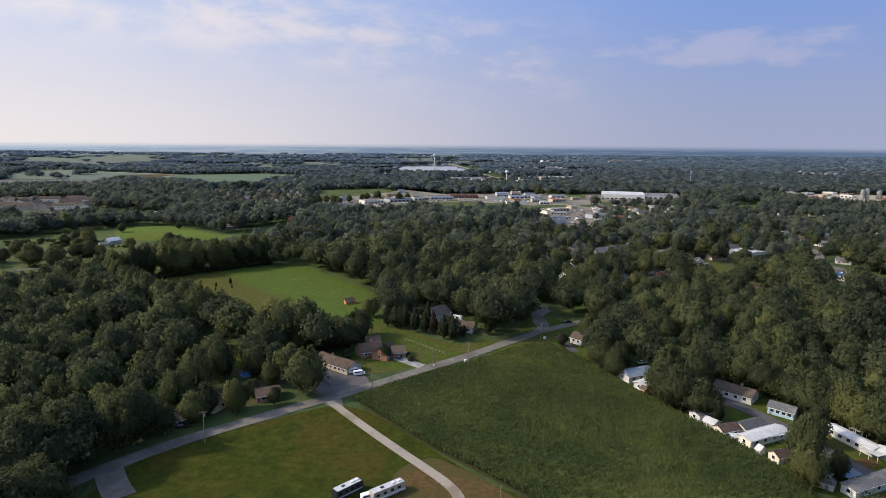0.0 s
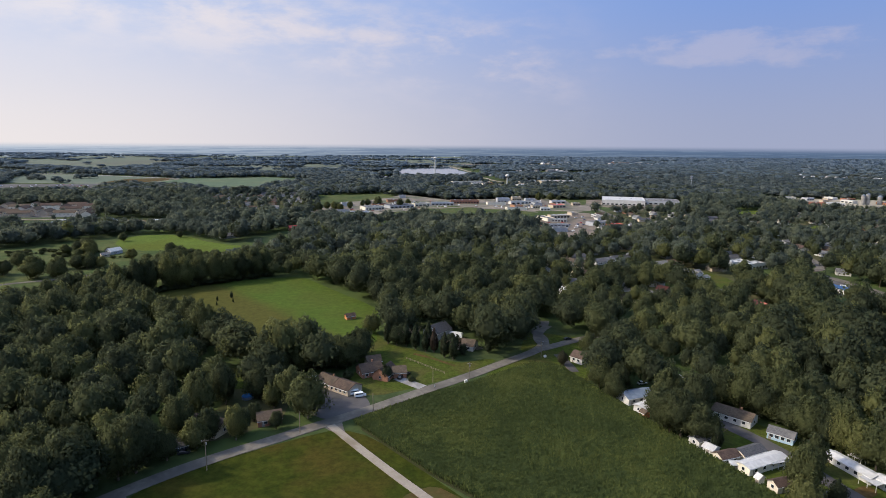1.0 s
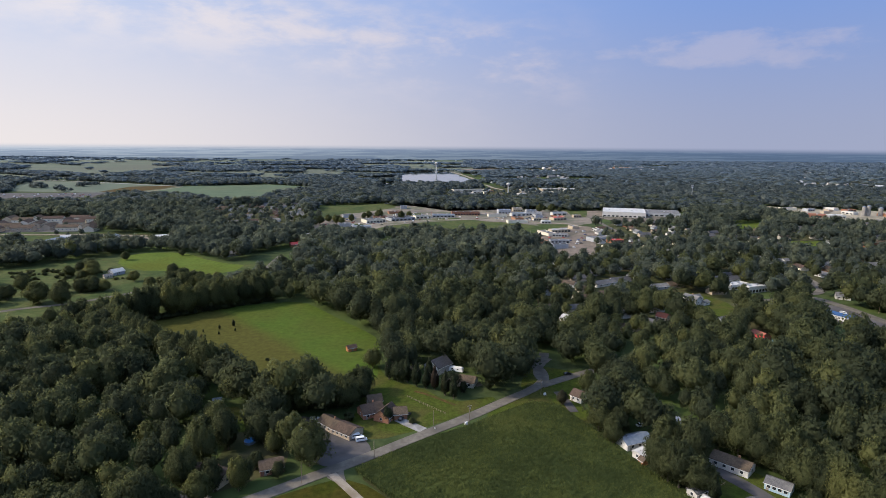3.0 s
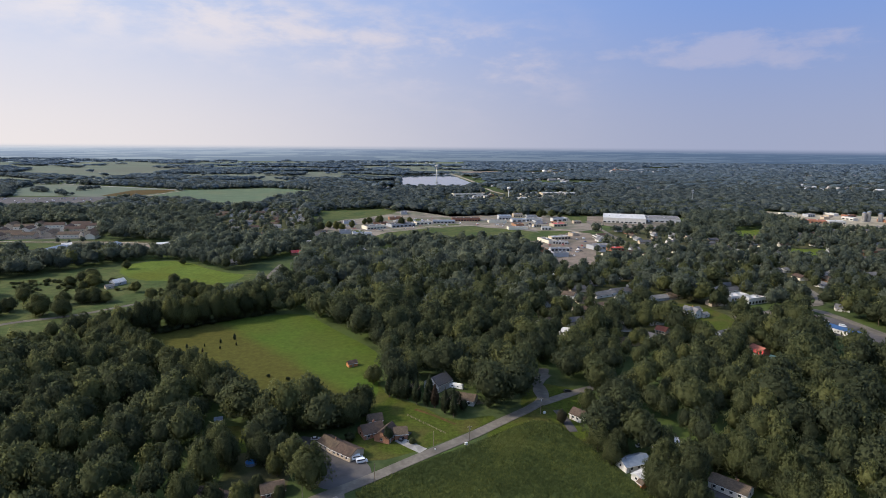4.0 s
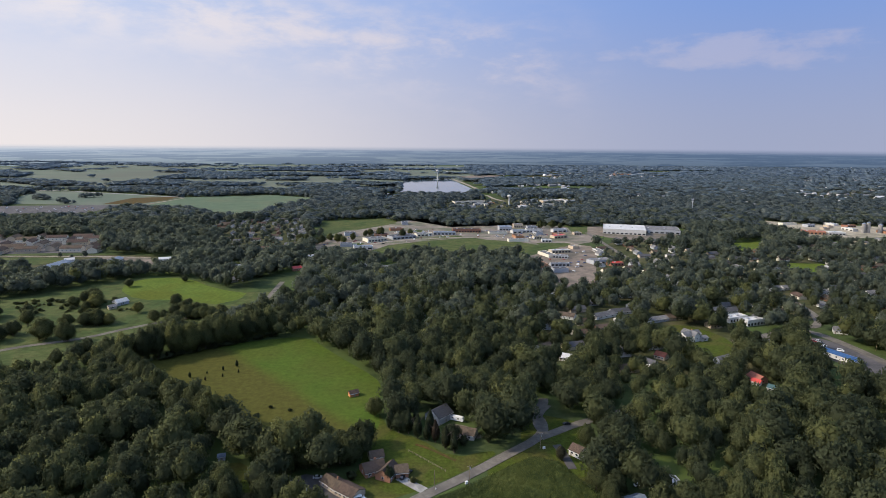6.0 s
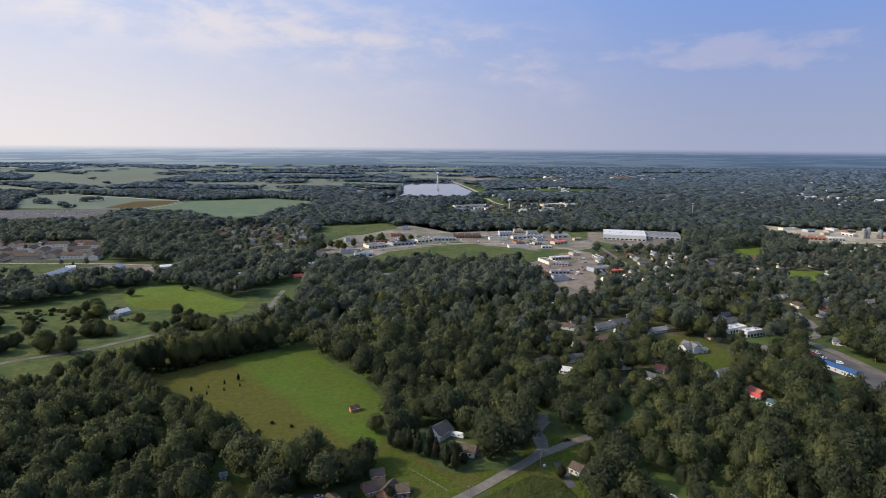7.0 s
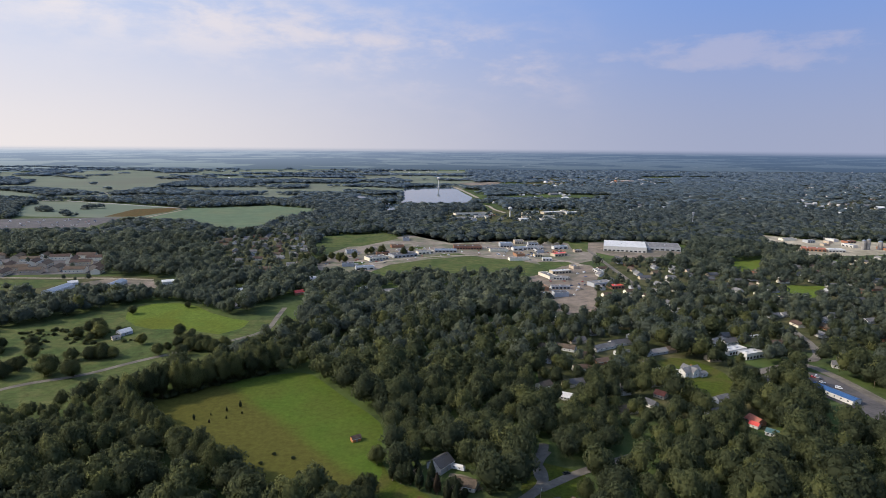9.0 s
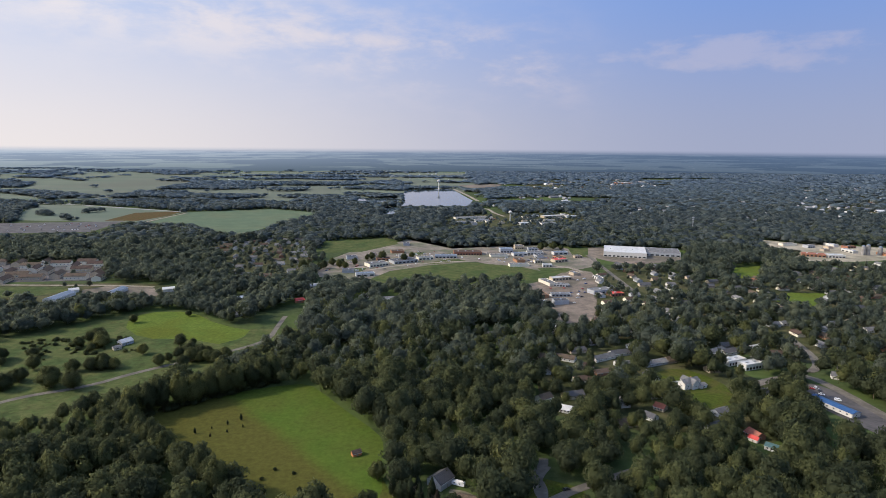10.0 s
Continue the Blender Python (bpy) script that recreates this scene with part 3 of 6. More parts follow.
strip("road_east", "asphalt main street", "asphalt", 0.14, 9.0, pairs(242.1, 471.8, 281.5, 492.4, 321.0, 509.2, 330.3, 476.7, 333.6, 423.7, 335.1, 387.1))
strip("road_cross", "asphalt cross street", "asphalt", 0.15, 8.0, pairs(298.6, 555.2, 318.7, 522.9, 333.0, 512.2, 356.2, 541.6, 368.1, 609.3))
strip("road_park", "dark asphalt lane of the mobile home park", "tarmac", 0.12, 6.5, pairs(104.0, 229.9, 113.6, 218.2, 123.2, 199.4, 129.9, 172.8, 134.2, 162.1, 160, 140))
field("ground_lawn", "grass round the mobile homes", "lawn", 0.04, pairs(95.2, 198.9, 110.6, 228.9, 115.8, 230.2, 127.8, 219.5, 139.5, 193.0, 144.1, 167.8, 175, 140, 140, 120, 107.7, 159.9, 98.6, 186.7))

field("ground_farmland", "far open farmland in long strips, coloured pale with haze", "farmland", 0.01, pairs(-3900, 2050, 0, 2150, 250, 4000, 200, 4800, -1000, 4820, -2600, 4180, -3900, 3000), clear=False)

# ---------- water ----------
field("water_lake", "pale reservoir reflecting the sky", "water", 0.08, pairs(-164, 2003, -171, 2161, -202, 2756, -114, 2833, 19, 2851, 56, 2549, 95, 2240, 72, 2026), category="lake")
field("water_pond", "narrow pale pond before the reservoir", "water", 0.08, pairs(-343, 2194, -351, 2349, -276, 2288, -190, 2343, -180, 2180, -259, 2142), category="pond")
field("water_pond", "small pond between trees", "water", 0.08, pairs(-195, 1744, -211, 1999, -162, 1953, -160, 1747), category="pond")
strip("road_dam", "pale road on the reservoir dam", "gravel", 0.15, 14.0, pairs(29, 2852, 79, 2524, 115, 2220), reach=26)
strip("road_dam", "pale road below the reservoir", "gravel", 0.15, 10.0, pairs(96, 1944, 134, 1948, 142, 1814, 168, 1723), reach=30)

TOWN = []   # outlines where houses stand among lower, looser trees
field("ground_yard", "bare tan yard about farm sheds", "rubble", 0.11, pairs(-505, 790, -484, 813, -414, 808, -386, 764, -425, 750, -482, 752))
strip("road_rural", "pale rural road behind the farm sheds", "gravel", 0.17, 6.0, pairs(-644, 814, -549, 815, -492, 820, -416, 812), reach=9)
field("ground_field", "olive field below the farm sheds", "rough", 0.09, pairs(-636, 799, -547, 806, -515, 790, -542, 758, -593, 743))
# strips of road verge and yards
for label, pts in (("grass yards of a suburb among trees", pairs(173.7, 849.4, 297, 956, 437.4, 879.8, 794, 1054, 516.4, 614.4, 416.7, 543.4, 324.5, 533.1, 266.9, 584.1, 233.8, 604.7, 148.3, 598.1)),
                   ("grass yards round town houses", pairs(86.1, 578.1, 202.3, 599.9, 275.9, 510.5, 271.1, 439.8, 223.0, 368.9, 199.8, 400.3, 147.6, 390.6, 105.7, 415.8, 72.6, 419.7)),
                   ("grass yards of a housing estate", pairs(-488, 1186, -306, 1249, -229, 976, -234.9, 879.9, -320.2, 875.9)),
                   ("grey-brown paved courts of an apartment park", pairs(-802, 957, -583, 978, -507.1, 851.8, -691.9, 821.3)),
                   ("grass strip along a rural road", pairs(-683.6, 811.1, -456.6, 839.2, -378.9, 814.3, -355.5, 745.8, -467.3, 700.1, -560.5, 659.7)),
                   ("far yards of a town", pairs(499, 3810, 1451, 3834, 1157, 3051, 377, 2868)),
                   ("far yards of a town's edge", pairs(1790, 3093, 2556, 3329, 1458, 1884, 1136, 1857)),
                   ("grass among far workshops", pairs(-25, 1470, -6, 1714, 134, 1798, 417, 1853, 388, 1642, 246, 1511, 126, 1480)),
                   ("yards about the demolition ground", pairs(262, 1001, 381, 1008, 322.7, 804.7, 182.8, 687.8))):
    field("ground_yards", label, "tarmac" if "apartment" in label else "yards", 0.008 + 0.005 * len(TOWN), pts, clear=False)
    TOWN.append(pts)

# ---------- houses ----------
def gable_house(name, length, depth, wall_h, rise, wall, roof, over=0.4, windows=3, door=True, chimney=False, label="", category="house", trim=True, ends=True):
    """A gabled building, ridge along x, base at the origin."""
    top = empty(name)
    hl, hd = length / 2, depth / 2
    bm = bmesh.new()
    v = [bm.verts.new(p) for p in ((-hl, -hd, 0), (hl, -hd, 0), (hl, hd, 0), (-hl, hd, 0), (-hl, -hd, wall_h), (hl, -hd, wall_h), (hl, hd, wall_h),
                                   (-hl, hd, wall_h), (-hl, 0, wall_h + rise), (hl, 0, wall_h + rise))]
    for q in ((0, 1, 5, 4), (2, 3, 7, 6), (1, 2, 6, 9, 5), (3, 0, 4, 8, 7), (3, 2, 1, 0)):
        bm.faces.new([v[i] for i in q])
    part("wall", bm, M[wall], top)
    s = rise / hd
    bm = bmesh.new()
    e, th = hl + over, 0.22
    prof = ((-hd - over, wall_h - s * over + 0.02), (0, wall_h + rise + 0.02), (hd + over, wall_h - s * over + 0.02))
    a = [bm.verts.new((-e, y, z)) for y, z in prof] + [bm.verts.new((-e, y, z + th)) for y, z in prof]
    b = [bm.verts.new((e, y, z)) for y, z in prof] + [bm.verts.new((e, y, z + th)) for y, z in prof]
    for q in ((0, 1, 4, 3), (1, 2, 5, 4)):
        bm.faces.new([a[i] for i in q])
        bm.faces.new([b[i] for i in q][::-1])
    for i, j in ((0, 1), (1, 2), (2, 5), (5, 4), (4, 3), (3, 0)):
        bm.faces.new((a[j], a[i], b[i], b[j]))
    roof_ob = part("roof", bm, M[roof], top)
    if trim:
        part("gutter", boxes((-e, -hd - over - 0.12, wall_h - s * over - 0.05, e, -hd - over - 0.01, wall_h - s * over + 0.12)), M["trim"], top)
    if chimney:
        part("chimney", boxes((hl * 0.3 - 0.4, hd * 0.2 - 0.35, wall_h + rise * 0.55, hl * 0.3 + 0.4, hd * 0.2 + 0.35, wall_h + rise + 0.9)), M["brick"], roof_ob)
    zs = wall_h * 0.42
    for side in (-1, 1):
        for i in range(windows):
            x = -hl + length * (i + 0.75) / (windows + 0.5)
            y0, y1 = sorted((side * (hd + 0.004), side * (hd + 0.06)))
            win = part("window", boxes((x - 0.75, y0, zs - 0.1, x + 0.75, y1, zs + 1.2)), M["trim"], top)
            y0, y1 = sorted((side * (hd + 0.064), side * (hd + 0.08)))
            part("pane", boxes((x - 0.62, y0, zs, x + 0.62, y1, zs + 1.1)), M["glass"], win)
    if windows and ends:
        for side in (-1, 1):
            x0, x1 = sorted((side * (hl + 0.004), side * (hl + 0.06)))
            win = part("window", boxes((x0, -0.6, zs - 0.1, x1, 0.6, zs + 1.2)), M["trim"], top)
            x0, x1 = sorted((side * (hl + 0.064), side * (hl + 0.08)))
            part("pane", boxes((x0, -0.5, zs, x1, 0.5, zs + 1.1)), M["glass"], win)
    if door:
        x = length * 0.5 / (windows + 0.5) - hl + 0.1 if windows else 0
        part("door", boxes((x - 0.5, -hd - 0.05, 0, x + 0.5, -hd - 0.004, 2.05)), M["door"], top)
    return tagged(top, label, category)


def flat_building(name, length, depth, height, wall, roof, bays=6, label="", category="building"):
    """A flat-roofed commercial building with a parapet, a row of openings and roof units."""
    top = empty(name)
    hl, hd = length / 2, depth / 2
    part("wall", boxes((-hl, -hd, 0, hl, hd, height)), M[wall], top)
    part("roof", boxes((-hl + 0.3, -hd + 0.3, height + 0.004, hl - 0.3, hd - 0.3, height + 0.1)), M[roof], top)
    for d in ((-hl, -hd, hl, -hd + 0.3), (-hl, hd - 0.3, hl, hd), (-hl, -hd + 0.3, -hl + 0.3, hd - 0.3), (hl - 0.3, -hd + 0.3, hl, hd - 0.3)):
        part("parapet", boxes((d[0], d[1], height + 0.002, d[2], d[3], height + 0.6)), M[wall], top)
    for i in range(bays):
        x = -hl + length * (i + 0.5) / bays
        w = length / bays * 0.3
        part("window", boxes((x - w, -hd - 0.06, 0.6, x + w, -hd - 0.004, min(3.0, height - 0.8))), M["glass"], top)
    for i in range(max(1, bays // 3)):
        x = -hl + length * (i + 0.6) / max(1, bays // 3) * 0.8
        part("roof_unit", boxes((x - 1.2, -1, height + 0.1, x + 1.2, 1, height + 1.3)), M["steel"], top)
    return tagged(top, label, category)


def span(ob, ax, ay, bx, by, clear=None, turn=0):
    """Stands a building on the line from a to b, which is its long axis."""
    ob.matrix_basis = pose((ax + bx) / 2, (ay + by) / 2, 0, 0, 0, math.degrees(math.atan2(by - ay, bx - ax)) + turn)
    SPOTS.append(((ax + bx) / 2, (ay + by) / 2, clear or (math.hypot(bx - ax, by - ay) * 0.36 + 3.5)))
    return ob


def apart(ax, ay, bx, by):
    return math.hypot(bx - ax, by - ay)


def house_on(line, depth, wall_h, rise, wall, roof, label, name="house", category="house", clear=None, **kw):
    (ax, ay), (bx, by) = line
    ob = gable_house(name, apart(ax, ay, bx, by), depth, wall_h, rise, wall, roof, label=label, category=category, **kw)
    return span(ob, ax, ay, bx, by, clear)


def block_on(line, depth, height, wall, roof, label, name="shop_building", bays=6, clear=None):
    (ax, ay), (bx, by) = line
    return span(flat_building(name, apart(ax, ay, bx, by), depth, height, wall, roof, bays, label), ax, ay, bx, by, clear)


# houses along the country road
house_on(pairs(-55.7, 259.2, -47.4, 251.6), 8, 2.6, 2.0, "tan", "roof_brown", "tan ranch house wing with brown shingle roof", chimney=True)
house_on(pairs(-48.5, 253.0, -38.8, 246.0), 9, 2.6, 2.0, "tan", "roof_brown", "tan ranch house with brown shingle roof by the car park", windows=4)
house_on(pairs(-39.9, 266.3, -30.5, 271.4), 9, 2.7, 3.0, "brick", "roof_brown", "brick house with brown gabled roof on a lawn", chimney=True)
house_on(pairs(-29.3, 260.3, -25.3, 269.9), 8, 2.8, 3.2, "brick", "roof_brown", "brick gable wing with brown shingle roof")
house_on(pairs(-23.9, 266.7, -17.9, 267.9), 8, 2.7, 2.0, "brick", "roof_brown", "brick garage with brown roof beside a drive", name="garage", category="garage", windows=0)
house_on(pairs(-38.3, 279.7, -31.7, 282.2), 7, 2.6, 2.2, "tan", "roof_brown", "small brown-roofed outbuilding under trees", name="outbuilding", category="shed", windows=1)
house_on(pairs(-7.1, 321.2, 0.8, 330.6), 11, 4.2, 3.6, "grey_wall", "roof_dark", "slate-grey gabled barn at the wood's edge", name="barn", category="barn", windows=0, clear=12)
house_on(pairs(6.5, 308.6, 17.6, 304.7), 9, 2.7, 2.4, "white", "roof_brown", "white house with brown roof among trees", clear=11)
house_on(pairs(-78.2, 246.8, -71.4, 252.3), 8, 2.8, 1.6, "grey_wall", "roof_steel", "grey shed with metal roof", name="shed", category="shed", windows=0)
house_on(pairs(-73.2, 217.1, -64.8, 220.6), 8, 2.6, 1.9, "brick", "roof_brown", "low brick house with dark brown roof", windows=2, clear=9)
house_on(pairs(-95.9, 214.1, -82.9, 208.5), 10, 2.8, 2.6, "tan", "roof_brown", "brown-roofed house behind a maple", chimney=True, clear=9)
house_on(pairs(-95.7, 195.5, -92.4, 198.2), 6, 2.6, 1.8, "blue_wall", "roof_dark", "small dark blue house under trees", windows=2, clear=6)
house_on(pairs(-120.5, 183.7, -115.6, 188.5), 9, 2.7, 2.2, "white", "roof_rust", "white house with red-brown roof under big trees", windows=2, clear=7)
house_on(pairs(68.0, 289.8, 72.6, 284.7), 7, 3.0, 2.4, "white", "roof_brown", "white cottage with brown roof beside the corn", windows=2)
house_on(pairs(77.9, 239.5, 90.3, 244.3), 8, 3.0, 1.6, "white", "roof_steel", "low building with blue-grey metal roof", name="workshop", category="building")
house_on(pairs(81.5, 229.5, 90.7, 235.5), 5, 2.5, 0.8, "white", "roof_white", "white lean-to with pale metal roof", name="lean_to", category="shed", windows=1)
house_on(pairs(82.2, 226.7, 83.4, 224.5), 3.2, 2.2, 0.9, "orange", "roof_brown", "small orange wooden shed beside the corn", name="shed", category="shed", windows=0)
house_on(pairs(99.0, 256.0, 111.2, 262.2), 4.6, 2.7, 0.7, "white", "roof_white", "white mobile home with white metal roof", name="mobile_home", category="mobile home")
house_on(pairs(-61.2, 356.4, -56.2, 359.6), 3.8, 2.3, 1.5, "orange", "roof_brown", "small orange wooden cabin with brown roof on the meadow", name="cabin", category="cabin", windows=0, clear=8)
house_on(pairs(-115.3, 278.0, -112.0, 279.2), 3, 2.3, 0.9, "grey_wall", "roof_steel", "small grey shed at the lawn's edge", name="shed", category="shed", windows=0)

# mobile home park
house_on(pairs(113.2, 229.0, 123.8, 218.4), 8.5, 3.0, 2.0, "white", "roof_brown", "white house with brown shingle roof facing the park lane", windows=4, chimney=True)
house_on(pairs(125.8, 211.0, 132.2, 205.0), 6.5, 2.8, 1.4, "pale_blue", "roof_grey", "pale blue mobile home with grey roof", name="mobile_home", category="mobile home", windows=4)
house_on(pairs(102.3, 184.1, 119.3, 191.8), 5.0, 2.8, 0.6, "cream", "roof_white", "cream mobile home with white metal roof", name="mobile_home", category="mobile home", windows=4)
house_on(pairs(96.5, 190.6, 103.7, 193.2), 5.0, 2.6, 1.3, "cream", "roof_brown", "cream shed house with brown roof by the corn", name="mobile_home", category="mobile home", windows=2)
house_on(pairs(104.9, 192.4, 114.5, 196.7), 5.0, 2.8, 1.2, "cream", "roof_dark", "cream mobile home with dark roof", name="mobile_home", category="mobile home", windows=3)
house_on(pairs(93.2, 202.4, 99.8, 206.2), 4.6, 2.6, 1.0, "white", "roof_grey", "small white house beside the corn", name="mobile_home", category="mobile home", windows=2)
house_on(pairs(96.2, 199.0, 98.4, 195.6), 4.0, 2.4, 0.9, "white", "roof_white", "white shed at the corn's edge", name="shed", category="shed", windows=0)
house_on(pairs(99.4, 187.5, 102.1, 187.5), 2.4, 1.9, 0.5, "white", "roof_white", "little white garden shed", name="shed", category="shed", windows=0)
house_on(pairs(104.6, 179.0, 105.2, 177.6), 2.6, 2.2, 1.0, "cream", "roof_white", "little cream barn-shaped shed", name="shed", category="shed", windows=0)
house_on(pairs(106.6, 173.8, 113.3, 175.9), 4.2, 2.6, 1.3, "cream", "roof_brown", "cream shed with brown shingle roof", name="shed", category="shed", windows=1)
house_on(pairs(138.0, 193.8, 142.9, 177.8), 4.6, 2.7, 0.6, "white", "roof_white", "long white mobile home with white roof", name="mobile_home", category="mobile home", windows=5)
house_on(pairs(113.3, 163.6, 125.0, 168.1), 4.6, 2.7, 0.7, "white", "roof_grey", "white mobile home under a tree", name="mobile_home", category="mobile home", windows=3)
house_on(pairs(113.5, 160.6, 116.1, 158.3), 3.0, 2.2, 0.8, "white", "roof_grey", "small white shed beside the corn", name="shed", category="shed", windows=0)
house_on(pairs(118.2, 155.5, 142.1, 165.2), 4.4, 2.7, 0.5, "white", "roof_grey", "white mobile home with grey metal roof", name="mobile_home", category="mobile home", windows=4)
house_on(pairs(144.2, 178.5, 146.3, 173.0), 4.6, 2.7, 0.8, "white", "roof_white", "white mobile home end beside another", name="mobile_home", category="mobile home", windows=2)

# the town side
house_on(pairs(197.2, 472.0, 213.5, 480.9), 8, 5.4, 2.6, "white", "roof_grey", "two-storey white farmhouse on a lawn", clear=13, chimney=True)
house_on(pairs(209.5, 471.5, 203.0, 483.5), 7, 5.2, 2.8, "white", "roof_grey", "gabled white wing of the farmhouse with grey roof", name="annexe", clear=9, windows=2)
house_on(pairs(213.0, 474.5, 219.0, 477.8), 6, 2.8, 1.2, "white", "roof_grey", "low white porch wing of the farmhouse", name="annexe", clear=6, windows=1)
house_on(pairs(181.9, 467.7, 197.9, 480.0), 6, 2.8, 1.0, "white", "roof_white", "white farmhouse annexe with white roof", name="annexe", clear=9, windows=2)
house_on(pairs(105.6, 542.8, 121.6, 534.2), 10, 2.8, 2.6, "white", "roof_brown", "white house with brown roof", clear=13)
house_on(pairs(138.9, 534.7, 160.6, 547.6), 9, 2.8, 2.6, "white", "roof_grey", "white house with grey roof", clear=13)
house_on(pairs(159.2, 550.7, 178.9, 557.7), 9, 2.8, 2.6, "white", "roof_dark", "white house with dark grey roof", clear=12)
house_on(pairs(131.6, 500.9, 154.2, 509.6), 9, 2.8, 1.4, "brick", "roof_brown", "brown low house with tan roof", clear=12)
house_on(pairs(183.5, 524.4, 205.8, 533.9), 9, 2.8, 2.0, "grey_wall", "roof_grey", "grey low house among trees", clear=11)
house_on(pairs(253.8, 553.7, 274.3, 567.4), 9, 3.0, 2.6, "white", "roof_grey", "white-fronted house with grey roof", clear=11)
house_on(pairs(270.9, 557.5, 286.4, 564.5), 9, 3.0, 2.4, "white", "roof_dark", "white house with dark roof", clear=11)
block_on(pairs(260.3, 529.7, 280.8, 539.2), 10, 4.5, "white", "roof_white", "white flat-roofed shop at the crossroads", clear=12)
block_on(pairs(270.7, 518.6, 292.6, 527.8), 10, 5.5, "white", "roof_white", "taller white flat-roofed shop at the crossroads", clear=11)
house_on(pairs(296.9, 453.1, 309.3, 421.2), 9, 3.6, 1.4, "white", "roof_blue", "long white shop with bright blue metal roof", name="shop_building", category="shop", windows=6, clear=22)
house_on(pairs(214.8, 393.9, 218.1, 384.2), 9, 2.8, 2.4, "brick", "roof_rust", "brick house with red-brown roof among trees", clear=9)
house_on(pairs(211.1, 385.6, 214.9, 380.9), 4, 2.4, 1.6, "white", "roof_red", "bright red metal porch roof on a house", name="porch", category="porch", windows=0, clear=9)
house_on(pairs(216.7, 374.8, 223.0, 368.9), 7, 2.6, 1.4, "white", "roof_teal", "low house with teal metal roof", clear=9)
house_on(pairs(203.4, 422.2, 214.8, 428.3), 8, 2.8, 2.4, "grey_wall", "roof_grey", "grey house with grey roof among trees", clear=9)
house_on(pairs(162.9, 434.8, 168.7, 429.0), 8, 2.8, 2.4, "tan", "roof_rust", "tan house with red-brown roof", clear=9)
house_on(pairs(149.8, 418.9, 154.9, 411.6), 7, 2.8, 2.4, "white", "roof_dark", "white house with dark roof among trees", clear=9)
house_on(pairs(72.4, 438.5, 82.0, 445.0), 9, 5.2, 2.6, "cream", "roof_brown", "two-storey cream house with brown roof", clear=11)
house_on(pairs(87.9, 428.8, 95.8, 425.1), 8, 2.8, 2.2, "white", "roof_white", "white house with pale roof", clear=9)
house_on(pairs(341.7, 501.9, 351.4, 497.0), 9, 3.0, 2.6, "white", "roof_grey", "white house near the crossroads", clear=11)
house_on(pairs(307.0, 571.7, 322.1, 579.0), 8, 3.2, 1.5, "white", "roof_white", "white building with pale roof", clear=10)
house_on(pairs(115.0, 640.3, 119.5, 616.1), 12, 3.4, 1.2, "white", "roof_white", "long white shed beside a road", name="shed", category="shed", windows=0, clear=11)
house_on(pairs(-327.9, 564.4, -322.2, 575.0), 9, 3.2, 2.6, "grey_wall", "roof_white", "barn with pale metal roof in a pasture", name="barn", category="barn", windows=1)
house_on(pairs(-327.2, 551.0, -322.2, 556.1), 6, 2.6, 1.4, "tan", "roof_grey", "low shed beside the barn", name="shed", category="shed", windows=1)
house_on(pairs(-255.9, 666.5, -241.1, 681.3), 11, 3.0, 2.6, "grey_wall", "roof_grey", "grey house with broad roof above the pasture", clear=11)
house_on(pairs(-279.0, 743.1, -264.0, 755.4), 10, 3.0, 1.6, "white", "roof_white", "white house with pale metal roof", clear=12)
house_on(pairs(-195.9, 735.2, -185.7, 741.2), 9, 3.4, 2.4, "brick", "roof_red", "red-roofed brick barn among trees", name="barn", category="barn", windows=1, clear=13)
house_on(pairs(-506.2, 722.7, -504.8, 763.4), 16, 4.0, 2.2, "white", "roof_steel", "long steel barn with pale blue-grey roof", name="barn", category="barn", windows=0, clear=34)
house_on(pairs(-448.7, 759.7, -448.6, 791.1), 14, 4.0, 2.2, "white", "roof_steel", "steel barn with blue-grey roof", name="barn", category="barn", windows=0, clear=30)
house_on(pairs(-514.0, 775.5, -504.3, 782.2), 12, 3.6, 2.0, "white", "roof_white", "white-roofed metal farm shed", name="shed", category="shed", windows=0, clear=12)
house_on(pairs(-391.7, 787.1, -377.8, 794.2), 14, 4.0, 1.6, "white", "roof_white", "white metal farm shed by trees", name="shed", category="shed", windows=0, clear=14)
house_on(pairs(-198.1, 815.4, -182.8, 823.0), 16, 4.0, 1.0, "white", "roof_white", "white low flat farm shed", name="shed", category="shed", windows=0, clear=14)
house_on(pairs(-115.3, 761.6, -107.1, 767.9), 10, 3.0, 1.6, "white", "roof_white", "small white house among trees", clear=12)
house_on(pairs(-93.7, 750.7, -69.8, 757.5), 10, 3.0, 1.4, "white", "roof_grey", "low pale house among trees", clear=13)
house_on(pairs(383.4, 658.5, 399.2, 663.5), 9, 3.0, 2.0, "white", "roof_grey", "white house in the town trees", clear=10)

# industrial row
block_on(pairs(302, 1125, 376, 1105), 75, 9, "white", "roof_white", "large white warehouse with pale flat roof", name="warehouse", bays=10, clear=70)
block_on(pairs(373, 1135, 444, 1115), 60, 6, "grey_wall", "roof_grey", "long grey warehouse beside the white one", name="warehouse", bays=8, clear=60)
block_on(pairs(12, 1097, 64, 1100), 22, 5.5, "brick", "roof_brown", "long brown industrial hall with white roof", name="hall", bays=10)
block_on(pairs(-135, 972, -106, 993), 20, 5, "cream", "roof_grey", "cream grey-roofed industrial workshop building", bays=6)
block_on(pairs(-97, 1003, -58, 1026), 24, 4.5, "grey_wall", "roof_dark", "grey dark-roofed industrial hall building", bays=6)
block_on(pairs(-54, 1037, -28, 1049), 14, 4.5, "cream", "roof_grey", "yellowish flat-roofed workshop on paving", bays=4)
